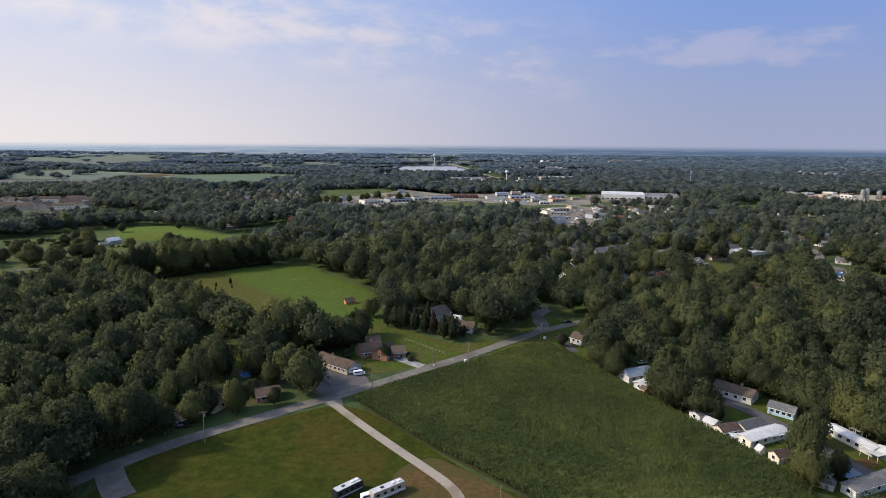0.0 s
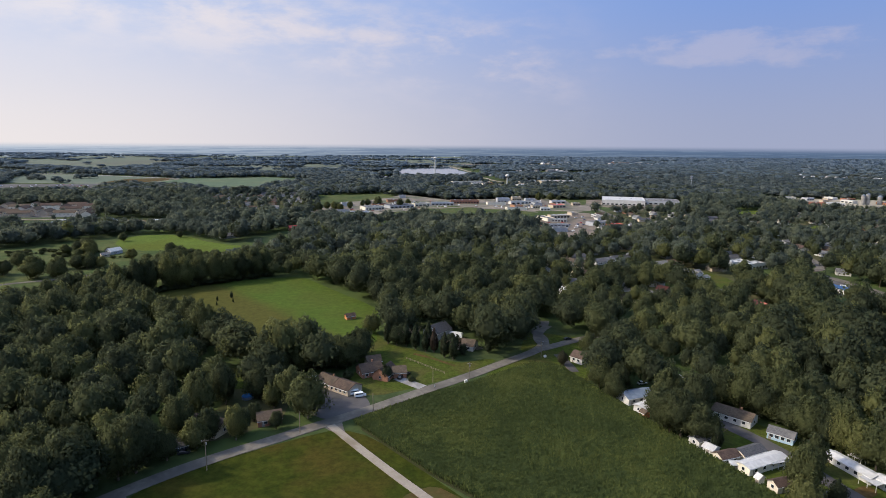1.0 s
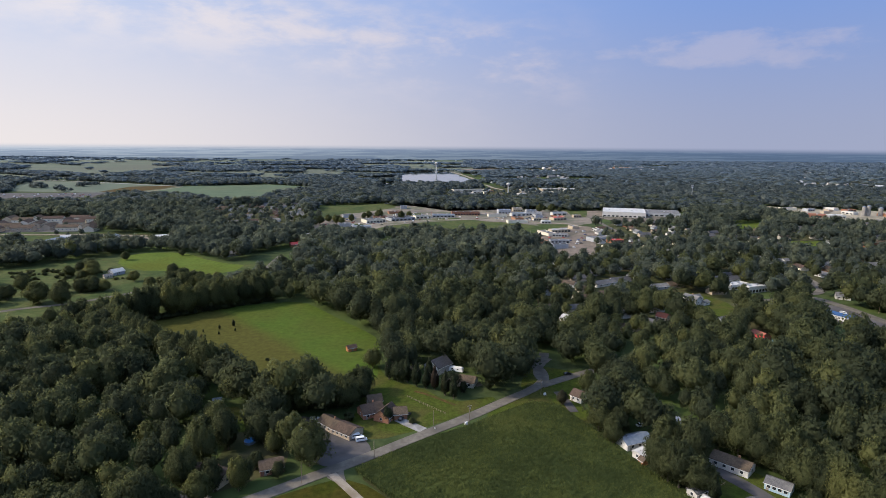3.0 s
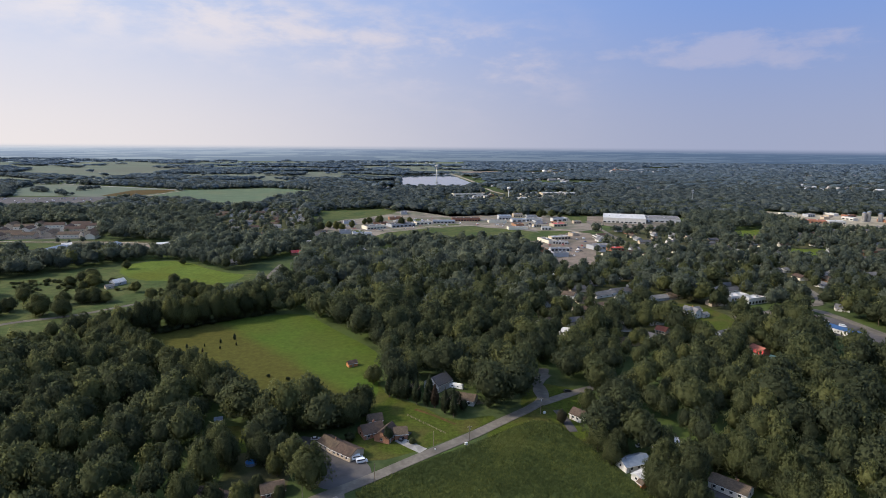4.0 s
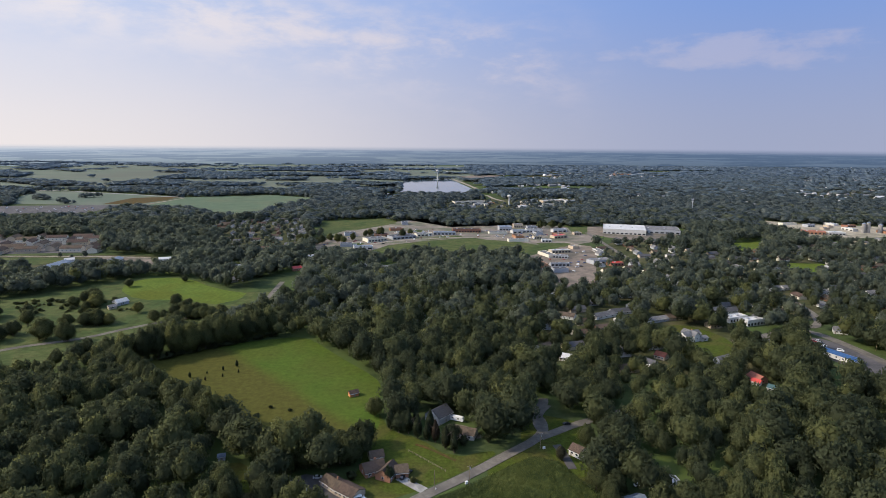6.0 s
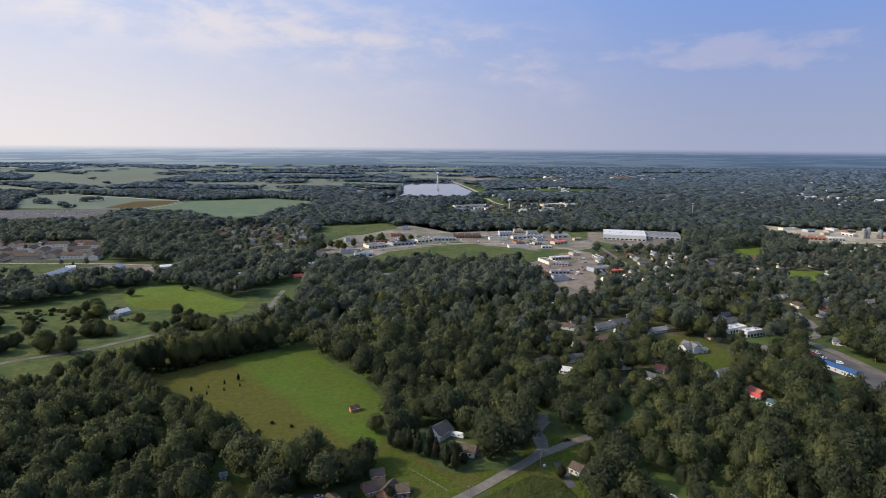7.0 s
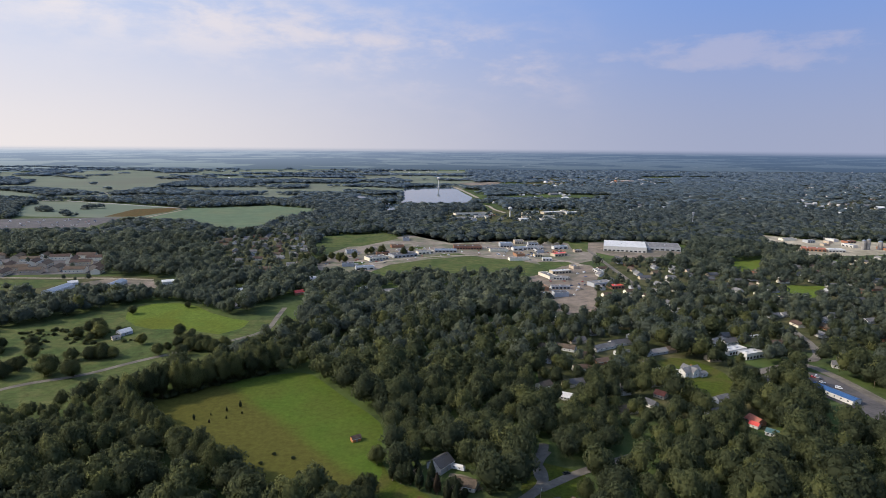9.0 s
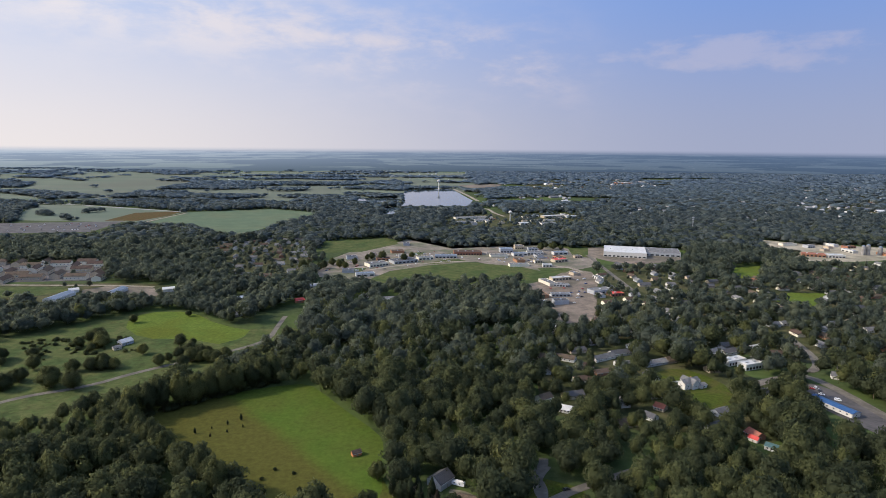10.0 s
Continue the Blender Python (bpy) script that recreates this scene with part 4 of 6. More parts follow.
block_on(pairs(-23, 1060, 17, 1062), 14, 4.5, "grey_wall", "roof_steel", "grey workshop with blue-grey roof", bays=6)
block_on(pairs(101, 1126, 125, 1128), 20, 7, "grey_wall", "roof_steel", "tall blue-grey industrial hall", bays=4)
block_on(pairs(134, 1167, 152, 1168), 18, 6, "tan", "roof_grey", "tan industrial hall on paving", bays=4)
block_on(pairs(151, 1105, 181, 1106), 16, 5, "white", "roof_grey", "pale industrial hall on paving", bays=5)
block_on(pairs(187, 1028, 211, 1040), 14, 4.5, "tan", "roof_red", "tan shop with a red roof edge", bays=4)
block_on(pairs(162, 987, 178, 987), 10, 4, "white", "roof_white", "small white shop on paving", bays=3)
block_on(pairs(158.6, 882.5, 189.0, 891.7), 12, 4, "tan", "roof_white", "tan pale-roofed commercial building by the bare ground", bays=6)
block_on(pairs(156.3, 845.1, 176.5, 840.1), 10, 3.6, "grey_wall", "roof_grey", "grey commercial building by the bare ground", bays=5)
block_on(pairs(141.7, 784.4, 167.4, 785.5), 9, 3.6, "grey_wall", "roof_grey", "grey low building by the bare ground", bays=5)
block_on(pairs(99.9, 764.5, 112.9, 771.0), 10, 4, "tan", "roof_brown", "small brown building on bare ground", bays=3)
block_on(pairs(232, 905, 235.0, 880.7), 9, 3.6, "white", "roof_grey", "white grey-roofed shop by a street", bays=3)
block_on(pairs(199.2, 799.5, 229.0, 813.8), 16, 5, "grey_wall", "roof_grey", "grey commercial hall by a street", bays=5)
block_on(pairs(222.0, 787.8, 241.0, 794.9), 12, 4, "brick", "roof_red", "brick shop with red roof", bays=4)
block_on(pairs(12, 1549, 65, 1565), 24, 5, "grey_wall", "roof_grey", "far grey industrial hall", bays=4)
block_on(pairs(71, 1602, 109, 1618), 24, 5, "white", "roof_grey", "far pale industrial hall", bays=4)
block_on(pairs(20, 1650, 110, 1684), 20, 5, "cream", "roof_grey", "far long cream hall", bays=4)
block_on(pairs(187, 1539, 216, 1553), 20, 5, "white", "roof_white", "far white building among trees", bays=3)
block_on(pairs(243, 1543, 282, 1558), 20, 5, "white", "roof_grey", "far pale building among trees", bays=3)
block_on(pairs(274, 1697, 346, 1731), 20, 6, "tan", "roof_white", "far tan store among trees", bays=3)
block_on(pairs(341, 1703, 377, 1720), 16, 6, "white", "roof_white", "far white block among trees", bays=3)
block_on(pairs(681, 1122, 717, 1106), 18, 5, "brick", "roof_rust", "long red-brown hall of the gravel works", bays=6)
block_on(pairs(719, 1106, 748, 1102), 18, 5, "white", "roof_white", "white hall of the gravel works", bays=5)
block_on(pairs(595, 1174, 629, 1189), 14, 5, "white", "roof_white", "white hall among trees", bays=4)
block_on(pairs(500, 1162, 508, 1143), 12, 4, "cream", "roof_white", "cream building among trees", bays=3)
block_on(pairs(965, 3404, 1061, 3418), 40, 8, "orange", "roof_white", "far orange-brown school building", bays=3)
block_on(pairs(1110, 3535, 1174, 3545), 30, 7, "white", "roof_white", "far white building in town", bays=3)


# houses scattered through the suburbs
lots = random.Random(12)
WALLS = ("white", "cream", "tan", "grey_wall", "tan", "brick", "white")
ROOFS = ("roof_grey", "roof_brown", "roof_dark", "roof_grey", "roof_brown", "roof_brown", "roof_grey")
SAID = ("white suburban house with grey shingle roof", "cream suburban house with brown shingle roof", "tan suburban house with dark shingle roof",
        "grey suburban house with grey shingle roof", "tan suburban house with brown shingle roof", "brick suburban house with brown shingle roof", "white suburban house with weathered grey roof")
SUBURB = [gable_house("house", 13 + i % 3 * 2, 9, 3.0, 2.6, WALLS[i], ROOFS[i], windows=1, trim=False, ends=False, label=SAID[i]) for i in range(7)]
FLATS = [gable_house("apartment_house", 30, 13, 5.6, 3.6, ("tan", "cream")[i], ("roof_brown", "roof_brown")[i], windows=5, trim=False, ends=False,
                     label=("tan two-storey apartment house with brown roof", "cream two-storey apartment house with brown roof")[i], category="apartment house") for i in range(2)]
placed = []


def settle(protos, poly, count, gap, group, big=1.0):
    xs, ys = [p[0] for p in poly], [p[1] for p in poly]
    done = 0
    for _ in range(count * 40):
        if done >= count:
            break
        x, y = lots.uniform(min(xs), max(xs)), lots.uniform(min(ys), max(ys))
        one = (np.array([x]), np.array([y]))
        if not inside(*one, poly)[0] or any((x - a) ** 2 + (y - b) ** 2 < gap * gap for a, b in placed):
            continue
        if any((x - a) ** 2 + (y - b) ** 2 < (r + 8) ** 2 for a, b, r in SPOTS) or any(inside(*one, c)[0] for c in CLEAR) or any(near_line(*one, l, r + 6)[0] for l, r in LINES):
            continue
        ob = lots.choice(protos)
        m = pose(x, y, 0, 0, 0, lots.choice((12, 102, 192, 282)) + lots.uniform(-8, 8))
        if ob.name in begun:
            ob = copy_thing(ob, m)
        begun.add(ob.name)
        ob.matrix_basis = m
        ob["group"] = group
        placed.append((x, y))
        SPOTS.append((x, y, 7.4 * big))
        done += 1


begun = set()
settle(SUBURB, TOWN[0], 150, 27, "houses of the suburb")
settle(SUBURB, TOWN[1], 22, 30, "houses of the suburb")
settle(SUBURB, TOWN[2], 85, 26, "houses of the housing estate")
settle(FLATS, TOWN[3], 64, 31, "apartment houses", 1.6)
settle(SUBURB, TOWN[5], 30, 40, "far town houses", 1.6)
settle(SUBURB, TOWN[6], 10, 60, "far town houses", 1.6)
settle(SUBURB, TOWN[8], 30, 26, "houses of the suburb")

# more workshops on the industrial paving
WORKS = [flat_building("shop_building", 14 + 5 * i, 11 + 2 * (i % 3), 4 + i % 2, ("tan", "grey_wall", "brick", "white", "cream")[i],
                       ("roof_grey", "roof_dark", "roof_brown", "roof_steel", "roof_grey")[i], 3,
                       ("tan flat-roofed workshop with grey roof", "grey workshop with dark flat roof", "brick workshop with brown flat roof",
                        "white workshop with blue-grey roof", "long cream workshop with grey roof")[i]) for i in range(5)]


def settle_on(protos, poly, count, gap, group):
    global CLEAR
    kept, CLEAR = CLEAR, []
    settle(protos, poly, count, gap, group)
    CLEAR = kept


settle_on(WORKS, pairs(-204, 959, -159, 1076, -84, 1196, 9, 1134, 191, 1170, 271, 1099, 197, 969, 121, 966, 49, 1048, -32, 1017, -93, 937, -139.1, 876.5), 18, 30, "workshops of the industrial row")
settle_on(WORKS, pairs(106.6, 811.8, 199, 934, 228, 902, 194.1, 768.4, 130.0, 737.2), 4, 26, "workshops of the industrial row")
settle_on(WORKS, pairs(-3, 1503, 12, 1676, 376, 1793, 362, 1651, 128, 1512), 12, 34, "far workshops")
settle_on(WORKS, pairs(716, 1259, 822, 1235, 881, 1171, 843, 1119, 726, 1175), 8, 30, "workshops of the gravel works")


# far roofs of towns among the woods
def roof_cluster(poly, count):
    xs, ys = [p[0] for p in poly], [p[1] for p in poly]
    out = []
    while len(out) < count:
        x, y = lots.uniform(min(xs), max(xs)), lots.uniform(min(ys), max(ys))
        one = (np.array([x]), np.array([y]))
        if inside(*one, poly)[0] and not any(inside(*one, c)[0] for c in CLEAR):
            out.append((x, y))
    return out


far_spots = []
for poly, count in ((pairs(518, 3954, 1505, 3979, 1125, 2965, 367, 2791), 60), (pairs(1872, 3236, 2603, 3433, 1343, 1755, 1079, 1762), 50),
                    (pairs(679, 2758, 1562, 2694, 1090, 1474, 532, 1542), 60), (pairs(-500, 5090, 531, 5201, 329, 3209, -316, 3214), 50),
                    (pairs(2338, 6047, 4764, 6311, 2603, 3433, 1301, 3349), 60), (pairs(-3286, 4678, -919, 4993, -553, 2991, -1970, 2792), 16),
                    (pairs(188, 2534, 553, 2430, 433, 1895, 145, 1940), 24)):
    far_spots += roof_cluster(poly, count)
bm = bmesh.new()
for x, y in far_spots:
    l, w, h = lots.uniform(9, 16), lots.uniform(7, 10), lots.uniform(3, 6)
    if lots.random() < 0.12:
        l, w = l * 2.2, w * 1.6
    up = 0.3 * w
    m = pose(x, y, 0, 0, 0, lots.choice((12, 102)) + lots.uniform(-10, 10))
    v = [bm.verts.new(m @ Vector(p)) for p in ((-l / 2, -w / 2, -0.1), (l / 2, -w / 2, -0.1), (l / 2, w / 2, -0.1), (-l / 2, w / 2, -0.1), (-l / 2, -w / 2, h), (l / 2, -w / 2, h), (l / 2, w / 2, h), (-l / 2, w / 2, h),
                                               (-l / 2, 0, h + up), (l / 2, 0, h + up))]
    for f in ((0, 1, 5, 4), (2, 3, 7, 6), (1, 2, 6, 9, 5), (3, 0, 4, 8, 7), (4, 5, 9, 8), (6, 7, 8, 9)):
        bm.faces.new([v[k] for k in f])
    for k in (1.0, 0.988, 0.974):
        SPOTS.append((x * k, y * k, 14.0))
tagged(part("far_houses", bm, M["far_house"]), "distant pale houses of a town among trees", "houses", kind="stuff")
for group in (SUBURB, FLATS, WORKS):
    for ob in group:
        if ob.name not in begun:
            discard(ob)

# ---------- trees ----------
def ball(level):
    bm = bmesh.new()
    bmesh.ops.create_icosphere(bm, subdivisions=level, radius=1)
    v, f = np.array([q.co[:] for q in bm.verts]), np.array([[q.index for q in g.verts] for g in bm.faces])
    bm.free()
    return v, f


(ICO_V, ICO_F), (ICO2_V, ICO2_F), (ICO3_V, ICO3_F) = ball(1), ball(2), ball(3)


def crown_arrays(rng, lobes, leaves, leaf, fine=False, shape="round"):
    """A crown about 1 wide and 1 high above 0: one closed leafy mass swelling into boughs, with leaf clumps standing off it. Triangles only."""
    way = rng.normal(size=(lobes, 3))
    way[:, 2] = np.abs(way[:, 2]) * 0.9 - 0.25
    way /= np.linalg.norm(way, axis=1)[:, None]
    swell, broad = rng.uniform(0.05, 0.21, lobes), rng.uniform(0.22, 0.50, lobes)
    if shape == "cone":
        swell *= 0.5
    lean, point = rng.normal(0, 0.10, 2), rng.uniform(0.1, 0.5)
    mid = np.array([0, 0, 0.47])

    def skin(d):
        """Radius of the crown in each direction, and the bough that stands out there."""
        ang = np.arccos(np.clip(d @ way.T, -1, 1)) / broad[None, :]
        lift = np.where(ang < 1, np.sqrt(np.clip(1 - ang ** 2, 0, 1)), 0) * swell[None, :]
        return 0.31 + lift.max(1), lift.argmax(1)

    def shaped(q):
        if shape == "cone":
            h = np.clip(q[:, 2:3], 0, 1)
            return np.concatenate([q[:, :2] * (1.18 - 1.1 * h) * 0.92, h * 1.05], 1)
        h = np.clip(q[:, 2:3], 0, 1.1)
        return np.concatenate([(q[:, :2] + lean[None] * h) * (1.12 - point * h * h) * (1 + np.array([[0.1, -0.1]]) * point), q[:, 2:3] * 1.04], 1)

    bv, bf = (ICO3_V, ICO3_F) if fine else (ICO2_V, ICO2_F) if lobes > 6 else (ICO_V, ICO_F)
    r, k = skin(bv)
    inner = mid + bv * (r * (0.82 + 0.16 * (rng.random(len(bv)) - 0.5)))[:, None]
    vs, ns, fs = [shaped(inner)], [bv * 0.75 + (inner - mid - way[k] * 0.2) * 1.2], [bf]
    d = rng.normal(size=(leaves, 3))
    d[:, 2] += 0.45
    d /= np.linalg.norm(d, axis=1)[:, None]
    r, k = skin(d)
    at = mid + d * (r * rng.triangular(0.78, 1.0, 1.20, leaves))[:, None]
    out = at - mid - way[k] * 0.22
    out /= np.linalg.norm(out, axis=1)[:, None] + 1e-6
    nrm = out + rng.normal(size=(leaves, 3)) * 0.55
    nrm /= np.linalg.norm(nrm, axis=1)[:, None]
    u = np.array([0, 0, 1.0]) + rng.normal(size=(leaves, 3)) * 0.7       # clumps point upwards and out
    u -= nrm * (u * nrm).sum(1)[:, None]
    u /= np.linalg.norm(u, axis=1)[:, None] + 1e-6
    w = np.cross(nrm, u)
    z = leaf * rng.uniform(0.55, 1.35, (leaves, 1))
    at = shaped(at)
    q = np.stack([at - u * z * 0.8 - w * z * 0.75, at - u * z * 0.5 + w * z * 0.8, at + u * z * 1.2 + nrm * z * 0.4], 1)
    vs.append(q.reshape(-1, 3))
    ns.append(np.repeat(nrm * 0.9 + out * 0.6 + d * 0.35, 3, 0))
    fs.append(len(bv) + np.arange(leaves)[:, None] * 3 + np.array([[0, 1, 2]]))
    nn, v, f = np.concatenate(ns), np.concatenate(vs), np.concatenate(fs)
    face = np.cross(v[f[:, 1]] - v[f[:, 0]], v[f[:, 2]] - v[f[:, 0]])
    turned = (face * nn[f].sum(1)).sum(1) < 0
    f[turned] = f[turned][:, ::-1]
    return v, f, nn / (np.linalg.norm(nn, axis=1)[:, None] + 1e-9)


def tri_mesh(name, verts, faces, material, tint=None, smooth_faces=False, normals=None):
    me = bpy.data.meshes.new(name)
    me.vertices.add(len(verts))
    me.vertices.foreach_set("co", np.ascontiguousarray(verts, dtype=np.float32).ravel())
    me.loops.add(len(faces) * 3)
    me.loops.foreach_set("vertex_index", np.ascontiguousarray(faces, dtype=np.int32).ravel())
    me.polygons.add(len(faces))
    me.polygons.foreach_set("loop_start", np.arange(0, len(faces) * 3, 3, dtype=np.int32))
    me.update(calc_edges=True)
    if smooth_faces:
        me.polygons.foreach_set("use_smooth", np.ones(len(faces), dtype=bool))
    me.materials.append(material)
    if tint is not None:
        me.attributes.new("tint", "FLOAT", "POINT").data.foreach_set("value", np.ascontiguousarray(tint, dtype=np.float32))
    if normals is not None:
        # leaves are shaded as parts of a rounded crown
        me.attributes.new("custom_normal", "FLOAT_VECTOR", "POINT").data.foreach_set("vector", np.ascontiguousarray(normals, dtype=np.float32).ravel())
    return me


def trunk_mesh(rng, height, r):
    bm = bmesh.new()
    tube(bm, 0, 0, -0.2, height * 0.55, r, r * 0.6, 7)
    for i in range(4):
        a = i * math.tau / 4 + rng.uniform(-0.4, 0.4)
        z0 = height * rng.uniform(0.28, 0.5)
        tip = Vector((math.cos(a) * height * 0.22, math.sin(a) * height * 0.22, z0 + height * 0.25))
        foot = Vector((0, 0, z0))
        q = (tip - foot).to_track_quat("Z", "Y").to_matrix().to_4x4()
        tmp = bmesh.new()
        tube(tmp, 0, 0, 0, (tip - foot).length, r * 0.45, r * 0.15, 5)
        tmp.transform(Matrix.Translation(foot) @ q)
        me = bpy.data.meshes.new("tmp")
        tmp.to_mesh(me)
        tmp.free()
        bm.from_mesh(me)
        bpy.data.meshes.remove(me)
    me = bpy.data.meshes.new("trunk")
    bm.to_mesh(me)
    bm.free()
    me.materials.append(M["bark"])
    return me


def tree_kind(seed, height, width, key, shape="round", lobes=46, leaves=2900, leaf=0.0265, label="", category="tree", name="tree"):
    rng = np.random.default_rng(seed)
    top = empty(name)
    v, f, nn = crown_arrays(rng, lobes, leaves, leaf, shape == "round" and leaves > 1000, shape)
    low = 0.05 if shape == "round" else 0.04
    v[:, 2] -= 0.11 * (1 - v[:, 2]).clip(0, 1)
    v = v * np.array([width, width, height * (1 - low) * 1.0]) + np.array([0, 0, height * low - 0.02 * height])
    trunk = new("trunk", trunk_mesh(rng, height, 0.018 * height + 0.06))
    trunk.parent = top
    crown = new("crown", tri_mesh("crown", v, f, M[key], np.full(len(v), rng.uniform(0, 1)), normals=nn))
    crown.parent = top
    return tagged(top, label, category, group=name + "s standing singly")


PROTO = [tree_kind(11 + i, 17.0 + 1.5 * (i % 3), 13.0 + 1.3 * (i % 4), "leaf", label="broad-leaved green tree with a full rounded crown") for i in range(7)]
DARK = [tree_kind(41 + i, 13.0, 11.0, "leaf_dark", label="dark-leaved ornamental tree with dense crown") for i in range(2)]
CONE = [tree_kind(61 + i, 15.0, 8.0, "leaf_dark", "cone", 22, 1300, 0.045, label="tall dark green conifer", name="conifer", category="conifer") for i in range(2)]
SMALL = [tree_kind(71 + i, 5.2, 3.4, "leaf_dark", "cone", 12, 480, 0.07, label="small young conifer standing in the meadow", name="conifer", category="conifer") for i in range(2)]
BUSH = [tree_kind(81 + i, 3.2, 4.2, "leaf", "round", 8, 420, 0.09, label="low rounded green shrub", name="shrub", category="shrub") for i in range(2)]
KINDS = {"leaf": PROTO, "dark": DARK, "cone": CONE, "small": SMALL, "bush": BUSH}
used = set()
pick = random.Random(5)


def plant(kind, x, y, size=1.0, wide=1.0, which=None):
    """A single tree; size scales the kind's height."""
    protos = KINDS[kind]
    i = which if which is not None else pick.randrange(len(protos))
    ob = protos[i]
    turn = pick.uniform(0, 360)
    m = pose(x, y, 0, 0, 0, turn)
    if (kind, i) in used:
        ob = copy_thing(ob, m)
    used.add((kind, i))
    ob.matrix_basis = m @ Matrix.Diagonal((size * wide, size * wide, size, 1))
    SPOTS.append((x, y, 4.5 * size * wide))
    return ob


SPOTS += [(-29.5, 234.5, 7), (-36, 237, 5), (-31, 254, 7), (-37, 258, 6), (-25, 257, 6), (118, 149, 14), (129, 141, 16), (290, 413, 14), (280, 398, 13), (270, 383, 11), (300, 400, 12), (310, 395, 12), (-87.7, 236.5, 9.0), (-83.2, 225.0, 7.0), (67.5, 270.1, 9.0), (58.7, 266.8, 9.0)]
# single trees that stand out
plant("leaf", -102.5, 181.0, 1.2, 0.95)
plant("leaf", -54.2, 221.8, 0.98, 1.2)
plant("dark", -117.2, 162.5, 1.6, 1.45)
plant("leaf", -108.6, 146.3, 0.95, 1.3)
plant("leaf", -76.8, 203.4, 0.75, 0.8)
plant("leaf", -86.2, 203.2, 0.7, 0.8)
plant("leaf", -78.4, 239.1, 0.95, 0.9)
plant("dark", -25.7, 261.9, 0.62, 0.8)
plant("dark", 59.9, 281.1, 0.62, 0.8)
plant("leaf", 77.0, 282.0, 0.6, 0.8)
plant("leaf", 76.0, 294.0, 0.75, 0.9)
plant("leaf", 71.6, 254.2, 0.9, 1.0)
plant("leaf", 80.9, 251.0, 0.8, 0.9)
plant("leaf", 88.1, 212.7, 0.95, 1.0)
plant("leaf", 94.7, 212.8, 0.9, 0.9)
plant("cone", 100.0, 199.0, 0.9, 1.1)
plant("leaf", 113.6, 170.4, 1.22, 0.72)
plant("dark", 119.5, 162.6, 0.85, 0.6)
plant("leaf", 126.0, 184.1, 0.8, 0.8)
for x, y in pairs(-95.5, 280.7, -89.0, 283.3, -81.4, 282.2, -74.2, 282.4, -66.7, 281.4, -59.7, 282.7, -52.6, 284.1, -46.5, 287.8, -42.3, 294.2, -52.6, 275.9, -63.2, 274.6, -74.7, 273.2, -84.5, 273.0,
                  -90.9, 277.9, -83.7, 278.1, -76.6, 278.3, -69.3, 277.8, -62.3, 278.6, -55.6, 279.9, -49.2, 281.2, -43.6, 284.3, -68.6, 271.1, -57.6, 272.4, -47.3, 274.9):
    plant("leaf", x, y, pick.uniform(0.72, 0.92), 1.15)
for x, y, s in ((-75.2, 218.7, 0.5), (-76.5, 208.6, 0.6), (-88.9, 197.4, 0.7), (-95.8, 188.9, 0.75), (-106.1, 176.6, 1.1), (-114.8, 167.0, 1.3), (-120.7, 157.7, 1.25), (-121.8, 150.2, 1.1), (-115.2, 176.4, 1.1),
                (87.4, 216.7, 1.05), (90.9, 208.9, 1.0), (96.2, 206.2, 0.9), (95.3, 228.6, 1.1), (102.3, 224.3, 1.1), (88.6, 229.6, 0.8), (74.7, 242.4, 0.7), (129.5, 224.9, 0.9), (134.0, 220.7, 0.8), (136.7, 213.6, 0.9), (139.4, 207.4, 1.0), (141.6, 202.4, 0.8),
                (144.9, 198.1, 0.9), (147.4, 192.3, 0.9), (149.1, 186.4, 0.9), (136.0, 230.6, 1.1), (143.1, 218.8, 1.1), (148.2, 206.2, 1.1), (125.3, 232.7, 1.1), (119.7, 238.5, 1.0)):
    plant("leaf", x, y, s)
# tall trees on the sun's side of the meadow
for i in range(11):
    k = i / 10
    plant("leaf", -229 + 84 * k + pick.uniform(-2, 2), 405 + 72 * k + pick.uniform(-2, 2), pick.uniform(1.25, 1.5), 0.75)
for x, y in pairs(-229, 396, -222, 386, -214, 376, -205, 367, -196, 359, -186, 352, -176, 344, -166, 336, -156, 329, -146, 322, -137, 315, -129, 308):
    plant("leaf", x, y, pick.uniform(1.15, 1.35), 0.75)
for i in range(26):
    k = i / 25
    plant("bush", -229 + 84 * k + pick.uniform(-2, 2), 405 + 71 * k + pick.uniform(-2, 2), pick.uniform(1.0, 1.7), pick.uniform(1.0, 1.4))
# yard trees by the country road
for x, y, z, w in ((-91.8, 234.1, 1.0, 0.9), (-89.0, 208.7, 0.72, 0.9), (-70.5, 231.0, 0.6, 0.9), (-64.5, 212.5, 0.42, 1.0), (-97.5, 222.0, 1.0, 0.9), (-99.0, 205.0, 0.95, 0.9), (-76.0, 262.5, 0.95, 0.9), (-99.5, 243.0, 1.0, 0.9)):
    plant("leaf", x, y, z, w)
# trees on the industrial paving
for x, y in pairs(-117, 1033, -143, 1027, -135, 1037, -178, 956, -168, 952, -179, 981, -196, 980, -208, 938, -203, 954, -65, 1055, 199, 1178, 211, 1161, 224, 1150, 184, 1148, -76, 1017, -158, 982, -228, 957, -236, 937):
    plant("leaf", x, y, pick.uniform(0.6, 0.95), 1.1)
